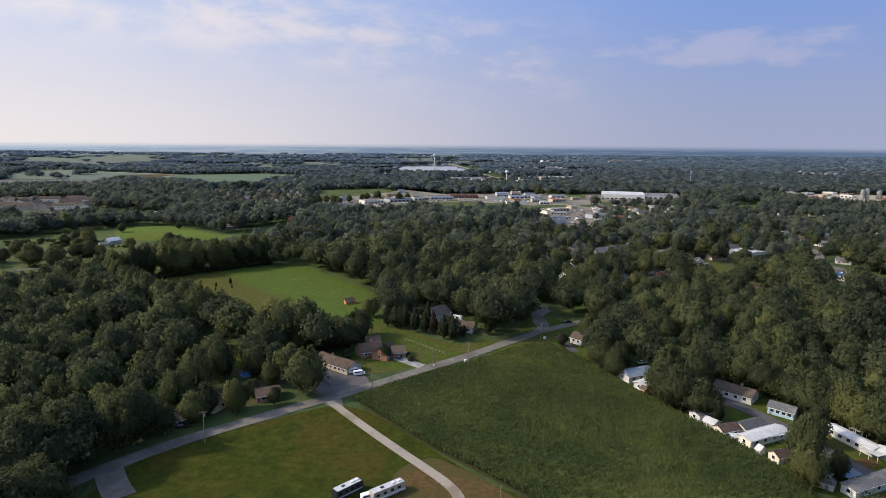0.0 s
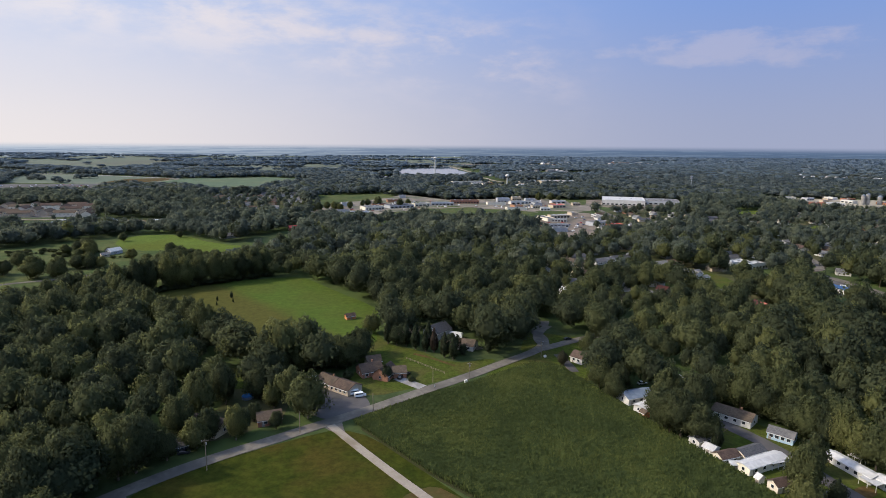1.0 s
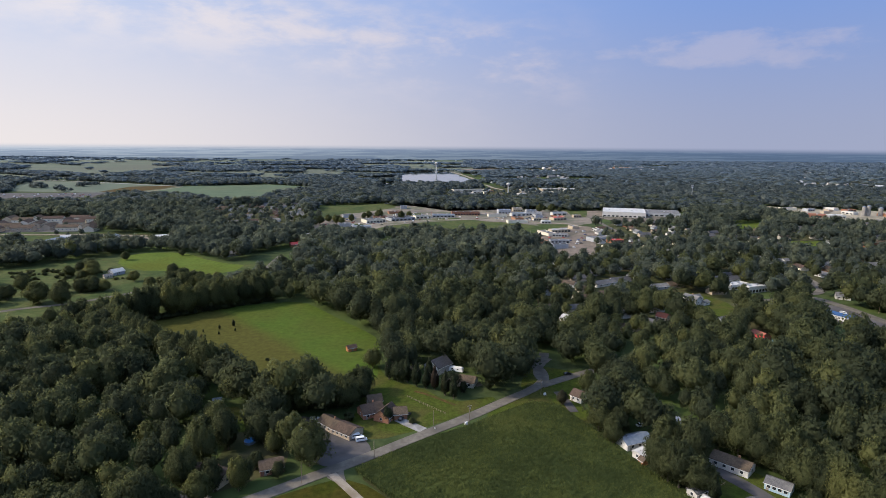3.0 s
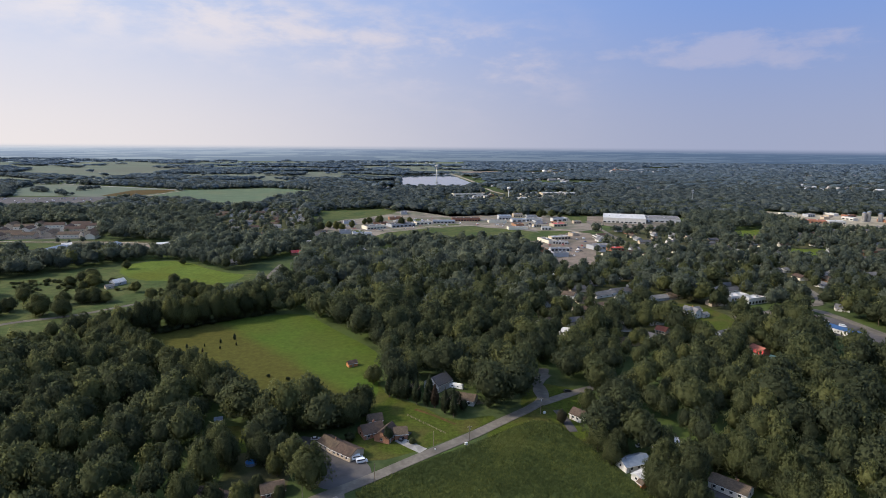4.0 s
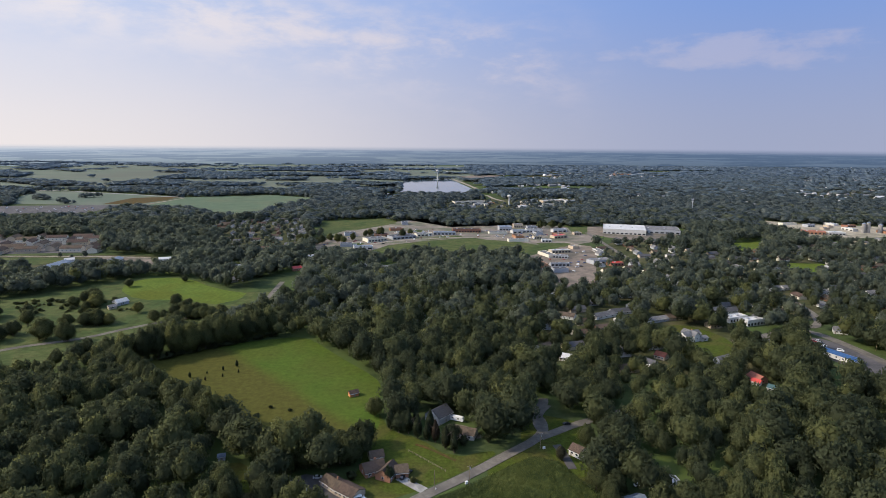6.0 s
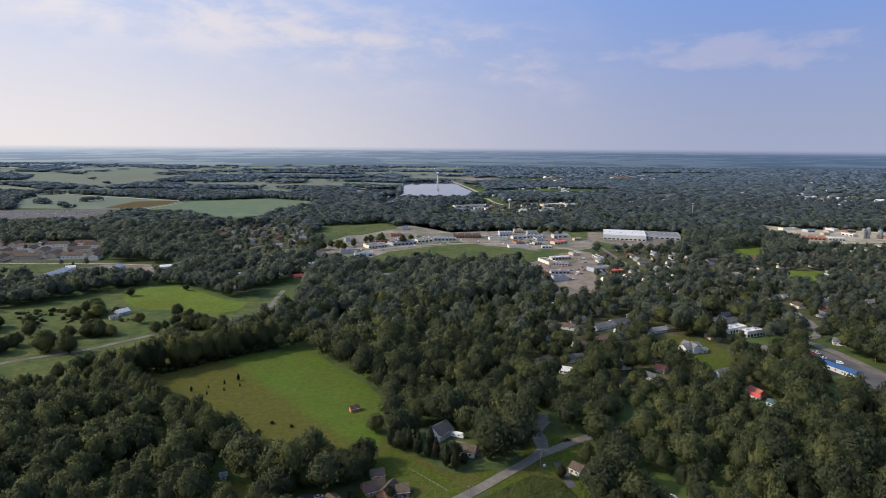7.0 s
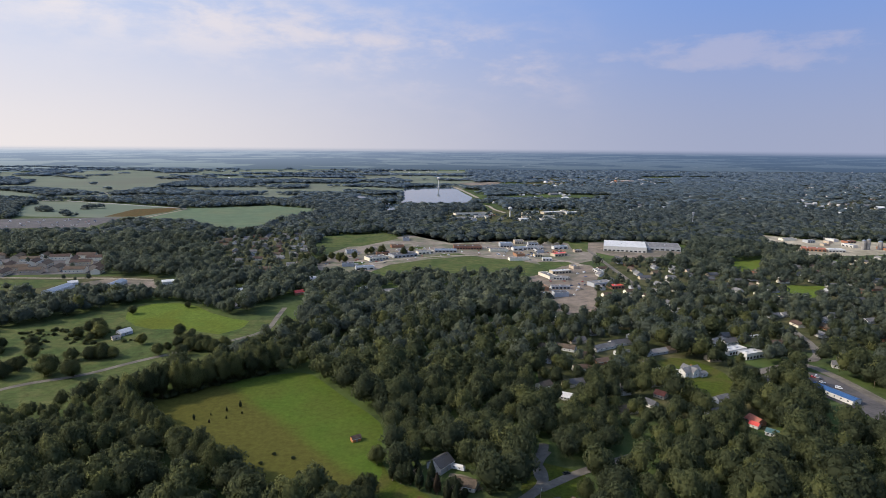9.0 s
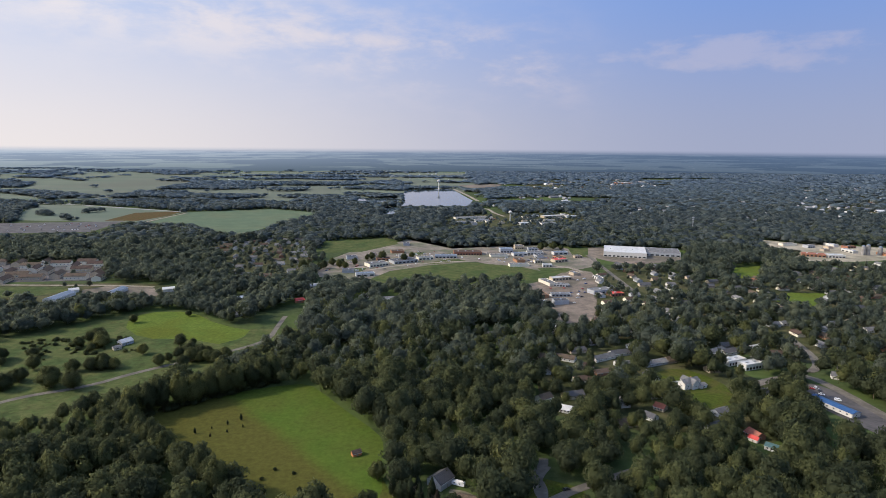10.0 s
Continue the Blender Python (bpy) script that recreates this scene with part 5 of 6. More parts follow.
# scrub on the rough pasture
for i in range(70):
    k, j = pick.random(), pick.random()
    (ax, ay), (bx, by), (cx_, cy_) = (-436.5, 571.1), (-345.8, 599.9), (-382.4, 518.4)
    plant("bush", ax + (bx - ax) * k + (cx_ - ax) * j, ay + (by - ay) * k + (cy_ - ay) * j, pick.uniform(0.5, 1.3), pick.uniform(0.9, 1.6))
for x, y, z in ((5.0, 296.0, 0.85), (10.0, 295.0, 0.5), (24.0, 299.0, 0.55), (28.0, 306.0, 0.8)):
    plant("dark", x, y, z, 0.85)
plant("bush", -14.7, 259.6, 1.0)
plant("bush", -44.6, 261.5, 1.4)
for x, y, s in ((-150.5, 405.4, 1.15), (-157.8, 398.1, 0.8), (-145.4, 394.1, 0.6), (-166.4, 391.0, 0.55), (-175.5, 384.1, 1.0), (-163.0, 379.5, 0.7), (-153.8, 386.3, 0.6)):
    plant("small", x, y, s)
for x, y, s in ((-106.1, 338.3, 0.7), (-111.5, 327.5, 0.7), (-105.3, 314.1, 0.8), (-93.4, 334.1, 0.7), (-85.4, 316.2, 1.0)):
    plant("bush", x, y, s)
for x, y, s in ((-41.4, 329.1, 0.75), (-353.9, 640.4, 0.65), (-268.5, 566.3, 0.7), (-291.8, 539.4, 0.7), (-261.5, 510.7, 0.75), (-258.2, 522.3, 0.5), (-255.1, 566.8, 0.5),
                (-330.7, 494.9, 0.7), (-368.0, 497.8, 0.8), (-328.4, 461.3, 1.1), (-306.3, 456.2, 0.9), (-303.7, 669.4, 0.5), (-347.1, 547.2, 0.5)):
    plant("leaf", x, y, s, 1.2)
for x, y, n, w in ((-349.7, 570.5, 6, 16), (-304.7, 506.6, 9, 14), (-221.7, 523.5, 12, 22), (-245.1, 534.7, 6, 10), (-364.9, 466.1, 6, 18), (-400.4, 517.9, 5, 18)):
    for i in range(n):
        plant("leaf", x + pick.uniform(-w, w), y + pick.uniform(-w, w) * 0.7, pick.uniform(0.5, 0.85), 1.3)
for x, y in pairs(-30.4, 311.9, -25.4, 309.2, -20.0, 308.0, -14.7, 302.6, -9.3, 300.1, -4.7, 298.9, 0.9, 291.4, 5.3, 287.8, -16.3, 316.6, -8.0, 309.6, 3.0, 299.1):
    plant("dark" if pick.random() < 0.6 else "cone", x, y, pick.uniform(0.85, 1.1), 1.15)

# ---------- woods ----------
rng = np.random.default_rng(7)


def grid_points(y0, y1, step):
    """Loose even spots in the stretch ahead; some missing, some twice."""
    ys = np.arange(y0, y1, step)
    xs = np.arange(-0.86 * y1 - 60, 0.86 * y1 + 60, step)
    gx, gy = np.meshgrid(xs, ys)
    gx = gx + (np.arange(len(ys)) % 2)[:, None] * step / 2
    px = (gx + rng.uniform(-0.62, 0.62, gx.shape) * step).ravel()
    py = (gy + rng.uniform(-0.62, 0.62, gx.shape) * step).ravel()
    keep = (np.abs(px) < 0.84 * py + 60) & (rng.random(len(px)) < 0.93)
    return px[keep], py[keep]


def growth(px, py):
    """Each tree's size: old and young stands, lower and fewer about the houses."""
    s = rng.lognormal(0.0, 0.24, len(px)).clip(0.55, 1.5)
    stand = np.array([noise.noise((x * 0.012, y * 0.012, 5.0)) for x, y in zip(px, py)])
    s *= 1 + 0.45 * stand
    for poly, (gone, low) in zip(TOWN, ((0.24, 0.80), (0.12, 0.90), (0.55, 0.55), (0.90, 0.42), (0.7, 0.6), (0.6, 0.7), (0.55, 0.75), (0.72, 0.5), (0.34, 0.7))):
        t = inside(px, py, poly) | (inside(px * 1.05, py * 1.05, poly) & (py > 800))
        s[t] *= low
        s[t & (rng.random(len(px)) < gone)] = 0
    return s


def free(px, py, margin):
    ok = np.ones(len(px), bool)
    for poly in CLEAR:
        xs, ys = [p[0] for p in poly], [p[1] for p in poly]
        sel = (px > min(xs)) & (px < max(xs)) & (py > min(ys)) & (py < max(ys)) & ok
        idx = np.nonzero(sel)[0]
        ok[idx[inside(px[idx], py[idx], poly)]] = False
        if margin and min(ys) < 600:
            idx = np.nonzero((px > min(xs) - margin) & (px < max(xs) + margin) & (py > min(ys) - margin) & (py < max(ys) + margin) & ok)[0]
            ok[idx[near_line(px[idx], py[idx], poly + poly[:1], margin)]] = False
        if max(ys) > 950:
            # trees on the camera's side of a far field are cleared so it shows
            for k in (1.03, 1.06):
                qx, qy = px * k, py * k
                idx = np.nonzero((qx > min(xs)) & (qx < max(xs)) & (qy > min(ys)) & (qy < max(ys)) & ok & (py > 850))[0]
                ok[idx[inside(qx[idx], qy[idx], poly)]] = False
    for line, reach in LINES:
        idx = np.nonzero(ok)[0]
        ok[idx[near_line(px[idx], py[idx], line, reach)]] = False
    for x, y, r in SPOTS:
        ok &= (px - x) ** 2 + (py - y) ** 2 > r * r
        if r > 7.5 and 300 < y < 900:
            for k in (0.975, 0.95):
                ok &= (px - x * k) ** 2 + (py - y * k) ** 2 > 0.5 * r * r
    return ok


def scatter(px, py, kinds, high, wide, size):
    """Many plants in one mesh: each a turned and scaled one of the kinds."""
    vs, fs, ts, ns, n = [], [], [], [], 0
    which = rng.integers(0, len(kinds), len(px))
    for k, (v, f, nn) in enumerate(kinds):
        sel = np.nonzero((which == k) & (size > 0))[0]
        if not len(sel):
            continue
        a = rng.uniform(0, math.tau, len(sel))
        s = size[sel]
        w = s * rng.uniform(0.85, 1.2, len(sel)) * wide
        h = s ** 0.7 * rng.uniform(0.88, 1.12, len(sel)) * high
        ca, sa = np.cos(a) * w, np.sin(a) * w
        x = v[None, :, 0] * ca[:, None] - v[None, :, 1] * sa[:, None] + px[sel][:, None]
        y = v[None, :, 0] * sa[:, None] + v[None, :, 1] * ca[:, None] + py[sel][:, None]
        z = v[None, :, 2] * h[:, None]
        vs.append(np.stack([x, y, z], 2).reshape(-1, 3))
        fs.append((f[None] + (np.arange(len(sel)) * len(v))[:, None, None] + n).reshape(-1, 3))
        ts.append(np.repeat(rng.uniform(0, 1, len(sel)), len(v)))
        c1, s1 = np.cos(a)[:, None], np.sin(a)[:, None]
        ns.append(np.stack([nn[None, :, 0] * c1 - nn[None, :, 1] * s1, nn[None, :, 0] * s1 + nn[None, :, 1] * c1, np.repeat(nn[None, :, 2], len(sel), 0)], 2).reshape(-1, 3))
        n += len(sel) * len(v)
    return np.concatenate(vs), np.concatenate(fs), np.concatenate(ts), np.concatenate(ns)


def woods(name, label, px, py, kinds, high, wide, key, even=1.0):
    v, f, t, nn = scatter(px, py, kinds, high, wide, growth(px, py) ** even)
    print(label, len(px), len(f))
    return tagged(new(name, tri_mesh(name, v, f, M[key], t, False, nn)), label, "woods", kind="stuff")


NEAR_KINDS = [crown_arrays(np.random.default_rng(200 + i), 26, 540, 0.043) for i in range(8)]
MIDDLE_KINDS = [crown_arrays(np.random.default_rng(300 + i), 18, 240, 0.062) for i in range(8)]
OUTER_KINDS = [crown_arrays(np.random.default_rng(350 + i), 6, 110, 0.085) for i in range(8)]
PLAIN_KINDS = [crown_arrays(np.random.default_rng(500 + i), 4, 34, 0.125) for i in range(8)]
for kinds in (NEAR_KINDS, MIDDLE_KINDS, OUTER_KINDS):
    for v, f, nn in kinds:
        v[:, 2] = v[:, 2] * 0.92 + 0.08


px, py = grid_points(125, 460, 9.2)
ok = free(px, py, 1.2)
px, py = px[ok], py[ok]
order = np.argsort(py + 0.25 * np.abs(px))
single, rest = order[:80], order[80:]
for i in single:
    plant("leaf" if pick.random() < 0.93 else "dark", float(px[i]), float(py[i]), pick.uniform(0.65, 1.15), pick.uniform(0.95, 1.2))
woods("woodland", "dense broad-leaved wood in summer leaf", px[rest], py[rest], NEAR_KINDS, 18.0, 13.5, "woods")
px, py = grid_points(458, 700, 9.6)
ok = free(px, py, 1.2)
px, py = px[ok], py[ok]
# the farther trees take the leaf colour with haze mixed in
in_haze = py * rng.uniform(0.8, 1.25, len(px)) > 570
woods("woodland", "broad-leaved wood in summer leaf beyond the meadow", px[~in_haze], py[~in_haze], MIDDLE_KINDS, 17.5, 14.0, "woods")
woods("woodland", "wood in summer leaf beyond the meadow, slight haze in its colour", px[in_haze], py[in_haze], MIDDLE_KINDS, 17.5, 14.0, "woods_town")
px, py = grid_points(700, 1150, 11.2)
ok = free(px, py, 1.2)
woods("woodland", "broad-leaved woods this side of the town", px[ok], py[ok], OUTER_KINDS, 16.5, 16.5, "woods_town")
# beyond the town: leaves with more painted haze take over little by little
FAR_KINDS = [crown_arrays(np.random.default_rng(600 + i), 4, 16, 0.16) for i in range(8)]
LAST_KINDS = [crown_arrays(np.random.default_rng(700 + i), 4, 6, 0.22) for i in range(8)]
for kinds in (FAR_KINDS, LAST_KINDS, PLAIN_KINDS):
    for v, f, nn in kinds:
        top = 0.55 if kinds is PLAIN_KINDS else 0.72
        v[:, 2] = np.where(v[:, 2] > 0.45, top + (1 - top) * (v[:, 2] - 0.45) / 0.6, (v[:, 2] - 0.1) * top / 0.35)
        low = v[:, 2] < top
        v[low, :2] *= (0.44 / np.maximum(np.hypot(v[low, 0], v[low, 1]), 0.2))[:, None].clip(1.0, 2.2)
        nn[:, 2] += 0.45 if kinds is PLAIN_KINDS else 1.0
        nn /= np.linalg.norm(nn, axis=1)[:, None]
# rows of trees between the far fields
HEDGES = (pairs(-2131, 3498, -2085, 3624),
          pairs(-1664, 2764, -1654, 2766),
          pairs(-1455, 2492, -1435, 2495),
          pairs(-2120, 3811, -2079, 3818),
          pairs(-2040, 4198, -1852, 4156),
          pairs(-1069, 1710, -1036, 1746),
          pairs(-1322, 1845, -1300, 1847),
          pairs(-1165, 1663, -1119, 1642),
          pairs(-1031, 1556, -993, 1548),
          pairs(-1656, 4196, -1603, 4206),
          pairs(-1628, 3315, -1379, 3257),
          pairs(-1867, 2442, -1675, 2333),
          pairs(-1676, 2320, -1426, 2122),
          pairs(-3605, 5053, -3329, 5259),
          pairs(-3189, 5037, -2873, 5119),
          pairs(-1141, 1515, -1221, 1633),
          pairs(-2291, 3470, -2017, 3252),
          pairs(-1030, 4406, -769, 4294),
          pairs(-797, 3671, -642, 3583),
          pairs(-541, 5458, -338, 5508),
          pairs(-428, 3218, -241, 3076))


def hedge_points(y0, y1, wide):
    out = []
    for (ax, ay), (bx, by) in HEDGES:
        if y0 <= ay < y1:
            n = 2 + int(apart(ax, ay, bx, by) / (wide * 0.42))
            out += [(ax + (bx - ax) * i / (n - 1) + rng.uniform(-8, 8), ay + (by - ay) * i / (n - 1) + rng.uniform(-14, 14)) for i in range(n)]
    return np.array([q[0] for q in out]), np.array([q[1] for q in out])


FAR = (("woods_town", "woods around the town, slight haze in their colour"), ("woods_mid", "woods around the town, blue haze in their colour"), ("woods_far", "far woods in summer leaf, haze mixed into the green"), ("woods_last", "farthest woods, coloured pale with haze"))
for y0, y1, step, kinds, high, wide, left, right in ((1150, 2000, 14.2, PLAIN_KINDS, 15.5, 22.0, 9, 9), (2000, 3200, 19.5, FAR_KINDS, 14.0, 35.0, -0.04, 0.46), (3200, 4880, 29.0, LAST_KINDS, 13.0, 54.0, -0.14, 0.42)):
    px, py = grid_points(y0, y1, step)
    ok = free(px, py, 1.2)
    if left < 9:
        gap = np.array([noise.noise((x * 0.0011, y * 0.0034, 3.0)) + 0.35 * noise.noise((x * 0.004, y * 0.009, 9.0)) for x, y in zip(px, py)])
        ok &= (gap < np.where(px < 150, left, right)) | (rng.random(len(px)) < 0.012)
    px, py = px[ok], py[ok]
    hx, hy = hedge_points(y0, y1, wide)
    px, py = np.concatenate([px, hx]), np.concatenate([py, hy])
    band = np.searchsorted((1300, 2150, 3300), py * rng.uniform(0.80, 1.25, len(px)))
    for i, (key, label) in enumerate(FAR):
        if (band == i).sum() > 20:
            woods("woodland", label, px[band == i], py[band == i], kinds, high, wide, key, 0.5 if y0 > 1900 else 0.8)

for kind, protos in KINDS.items():
    for i, ob in enumerate(protos):
        if (kind, i) not in used:
            discard(ob)

# ---------- corn ----------
rng = np.random.default_rng(21)
a = math.radians(64)
us, vs_ = np.meshgrid(np.arange(-260, 260, 0.78), np.arange(-260, 260, 0.50))
us, vs_ = us.ravel() + rng.normal(0, 0.06, us.size), vs_.ravel() + rng.normal(0, 0.12, us.size)
cx, cy = us * math.cos(a) - vs_ * math.sin(a) + 60, us * math.sin(a) + vs_ * math.cos(a) + 200
ok = inside(cx, cy, CORN) & (cy > 136)
BARE = ((84.6, 180.1, 4.5), (60.7, 160.4, 4.0), (87.2, 173.5, 3.2), (87.4, 163.2, 4.0), (75.7, 166.1, 3.0))


def stunted(x, y):
    """How far the corn is stunted at a place, 0 to 1."""
    d = np.zeros(len(x))
    for bx, by, r in BARE:
        d = np.maximum(d, np.exp(-((x - bx) ** 2 + ((y - by) * 1.2) ** 2) / (r * r)))
    return d


cx, cy = cx[ok], cy[ok]


def corn_kind(seed):
    r = np.random.default_rng(seed)
    vs, fs, n = [], [], 0
    for i in range(3):
        b = r.uniform(0, math.tau)
        d = np.array([math.cos(b), math.sin(b), 0])
        s = np.array([-d[1], d[0], 0])
        z0 = r.uniform(0.25, 0.55)
        vs += [np.array([0, 0, z0]) - s * 0.05, np.array([0, 0, z0]) + s * 0.05, d * 0.28 + s * 0.09 + np.array([0, 0, 0.98 + r.uniform(-0.1, 0.06)]),
               d * 0.28 - s * 0.09 + np.array([0, 0, 0.94]), d * 0.55 + np.array([0, 0, 0.62])]
        fs += [(n, n + 1, n + 2), (n, n + 2, n + 3), (n + 3, n + 2, n + 4)]
        n += 5
    return np.array(vs), np.array(fs), np.zeros((len(vs), 3))


gx, gy = np.meshgrid(np.arange(-60, 190, 1.6), np.arange(90, 300, 1.6))
gx, gy = gx + rng.uniform(-0.4, 0.4, gx.shape), gy + rng.uniform(-0.4, 0.4, gx.shape)
hit = inside(gx.ravel(), gy.ravel(), CORN)
gz = np.where(hit, 1.9 * (1 - stunted(gx.ravel(), gy.ravel())) + rng.normal(0, 0.13, gx.size), -0.2)
full = hit.reshape(gx.shape)
cells = np.nonzero((full[:-1, :-1] & full[1:, 1:]).ravel())[0]
wide_n = gx.shape[1]
c0 = (cells // (wide_n - 1)) * wide_n + cells % (wide_n - 1)
bf_ = np.concatenate([np.stack([c0, c0 + 1, c0 + wide_n + 1], 1), np.stack([c0, c0 + wide_n + 1, c0 + wide_n], 1)])
bv_ = np.stack([gx.ravel(), gy.ravel(), gz], 1)
v, f, t, nn = scatter(cx, cy, [corn_kind(i) for i in range(6)], 2.4, 1.15, rng.uniform(0.85, 1.15, len(cx)) * (1 - 0.7 * stunted(cx, cy)))
v, f, t = np.concatenate([v, bv_]), np.concatenate([f, bf_ + len(v)]), np.concatenate([t, rng.random(len(bv_))])
print("corn", len(cx), len(f))
tagged(new("corn_crop", tri_mesh("corn_crop", v, f, M["corn"], t)), "tall dense green corn standing in rows", "corn", kind="stuff")
for x, y, r in BARE:
    field("ground_dirt", "dry bare spot in the corn", "dirt", 0.10, [(x + r * math.cos(k * 0.7) * 0.8, y + r * math.sin(k * 0.7) * 0.7) for k in range(9)], clear=False, ragged=1.2)

# ---------- vehicles ----------
def wheel(parent, x, y, r, w):
    bm = bmesh.new()
    tube(bm, 0, 0, -w / 2, w / 2, r, r, 10)
    bm.transform(pose(x, y, r, 90, 0, 0))
    part("wheel", bm, M["rubber"], parent)


def profile_body(name, prof, half, material, parent, taper=0.0):
    """A side outline (x, z) drawn across the width; taper narrows the upper part."""
    bm = bmesh.new()
    zs = [p[1] for p in prof]
    lo, hi = min(zs), max(zs)
    a, b = [], []
    for x, z in prof:
        h = half - taper * (z - lo) / (hi - lo)
        a.append(bm.verts.new((x, -h, z)))
        b.append(bm.verts.new((x, h, z)))
    bm.faces.new(a)
    bm.faces.new(b[::-1])
    for i in range(len(prof)):
        j = (i + 1) % len(prof)
        bm.faces.new((a[j], a[i], b[i], b[j]))
    bmesh.ops.recalc_face_normals(bm, faces=bm.faces)
    return part(name, bm, material, parent)


def car_kind(paint, label, van=False, name="car"):
    top = empty(name)
    if van:
        profile_body("body", ((-2.5, 0.35), (2.4, 0.35), (2.5, 0.9), (1.9, 1.1), (1.2, 2.0), (-2.4, 2.05), (-2.5, 1.2)), 0.95, M[paint], top, 0.12)
        profile_body("windscreen", ((1.25, 1.92), (1.86, 1.14), (1.95, 1.14), (1.33, 1.94)), 0.8, M["glass"], top)
        for s in (-1, 1):
            part("side_window", boxes((-2.2, min(s * 0.87, s * 0.90), 1.3, 1.2, max(s * 0.87, s * 0.90), 1.8)), M["glass"], top)
    else:
        profile_body("body", ((-2.25, 0.3), (2.2, 0.3), (2.25, 0.75), (1.2, 0.95), (-1.6, 1.0), (-2.25, 0.95)), 0.9, M[paint], top)
        profile_body("cabin", ((-1.75, 0.985), (1.1, 0.955), (0.35, 1.42), (-1.2, 1.44)), 0.84, M["glass"], top, 0.16)
        profile_body("roof", ((-1.2, 1.425), (0.35, 1.405), (0.25, 1.47), (-1.1, 1.48)), 0.70, M[paint], top)
    for x in (-1.4, 1.4):
        for y in (-0.82, 0.82):
            wheel(top, x, y, 0.33, 0.22)
    for y in (-0.62, 0.62):
        x = 2.5 if van else 2.24
        part("headlight", boxes((x - 0.02, y - 0.16, 0.6, x + 0.03, y + 0.16, 0.74)), M["trim"], top)
    return tagged(top, label, "van" if van else "car", group="parked cars")


CARS = [car_kind("paint_white", "white saloon car parked on paving"), car_kind("paint_silver", "silver saloon car parked on paving"),
        car_kind("paint_black", "black saloon car parked on paving"), car_kind("paint_red", "red saloon car parked on paving"),
        car_kind("paint_blue", "dark blue saloon car parked on paving"), car_kind("paint_white", "white van parked on paving", True, "van")]
car_used = set()
park = random.Random(31)


def put_car(i, x, y, turn, level=0.17):
    ob = CARS[i]
    m = pose(x, y, level, 0, 0, turn)
    if i in car_used:
        ob = copy_thing(ob, m)
    car_used.add(i)
    ob.matrix_basis = m


put_car(5, -38.4, 245.2, 20)
put_car(5, -36.0, 242.5, 20)
put_car(2, -69.1, 255.5, 40)
put_car(0, -66.1, 251.7, 25)
put_car(0, -63.4, 249.3, 25)
put_car(1, -61.0, 262.2, 10)
put_car(2, -19.8, 263.1, 70, 0.27)
put_car(2, -17.3, 267.3, 60, 0.27)
put_car(0, 92.8, 258.8, 15)
put_car(2, 71.0, 320.9, 20, 0.23)
put_car(2, -115.5, 180.1, 80)
put_car(2, -91.9, 193.5, 15)
put_car(5, -20.3, 151.9, 30)


def lot_cars(pts, count, turn):
    xs, ys = [p[0] for p in pts], [p[1] for p in pts]
    done = 0
    for _ in range(count * 30):
        x, y = park.uniform(min(xs), max(xs)), park.uniform(min(ys), max(ys))
        if inside(np.array([x]), np.array([y]), pts)[0] and not any((x - a) ** 2 + (y - b) ** 2 < (r - 3) ** 2 for a, b, r in SPOTS):
            put_car(park.choice((0, 0, 1, 2, 3, 4, 5, 5)), x, y, turn + park.choice((0, 90)) + park.uniform(-6, 6), 0.16)
            done += 1
            if done >= count:
                break


lot_cars(pairs(-151, 1021, -57, 1130, 179, 1094, 199, 979, 59, 1037, -31, 1012, -120, 927), 60, 10)
lot_cars(pairs(110.6, 812.0, 230, 910, 192.1, 753.7, 122.6, 736.9), 22, 20)
lot_cars(pairs(-207, 954, -156, 1053, -131, 944, -174.8, 882.7), 16, 10)
lot_cars(pairs(-1099, 1444, -860, 1495, -845, 1351, -1008, 1321), 36, 5)
lot_cars(pairs(299.8, 473.4, 313.9, 481.0, 318.4, 425.2, 310.6, 432.8), 8, -30)


# ---------- motor homes and caravans ----------
def motor_home(length, paint, label, band):
    top = empty("motor_home")
    h = length / 2
    profile_body("body", ((-h, 0.45), (h - 0.2, 0.45), (h, 0.9), (h - 0.15, 2.9), (h - 0.5, 3.2), (-h + 0.1, 3.2), (-h, 3.0)), 1.25, M[paint], top)
    part("roof", boxes((-h + 0.25, -1.15, 3.204, h - 0.7, 1.15, 3.26)), M["roof_white"], top)
    profile_body("windscreen", ((h + 0.005, 1.3), (h - 0.1, 2.7), (h - 0.06, 2.7), (h + 0.05, 1.3)), 1.1, M["glass"], top)
    for s in (-1, 1):
        part("stripe", boxes((-h + 0.3, min(s * 1.254, s * 1.27), 0.9, h - 0.5, max(s * 1.254, s * 1.27), 1.25)), M[band], top)
        for i in range(4):
            x = -h + length * (i + 0.6) / 4.6
            part("side_window", boxes((x - 0.55, min(s * 1.254, s * 1.28), 1.7, x + 0.55, max(s * 1.254, s * 1.28), 2.5)), M["glass"], top)
    for x in (-length * 0.18, length * 0.16, length * 0.33):
        part("roof_unit", boxes((x - 0.5, -0.35, 3.262, x + 0.5, 0.35, 3.55)), M["paint_black" if x < 0 else "trim"], top)
    for x in (-length * 0.25, length * 0.32):
        for y in (-1.1, 1.1):
            wheel(top, x, y, 0.46, 0.3)
    return tagged(top, label, "motor home")


span(motor_home(9.2, "paint_black", "dark motor home with white roof parked on grass", "paint_silver"), -29.3, 151.8, -24.2, 156.8, 4)
span(motor_home(11.0, "paint_tan", "tan and white motor home parked beside dirt", "paint_white"), -19.2, 150.8, -11.3, 157.0, 4)


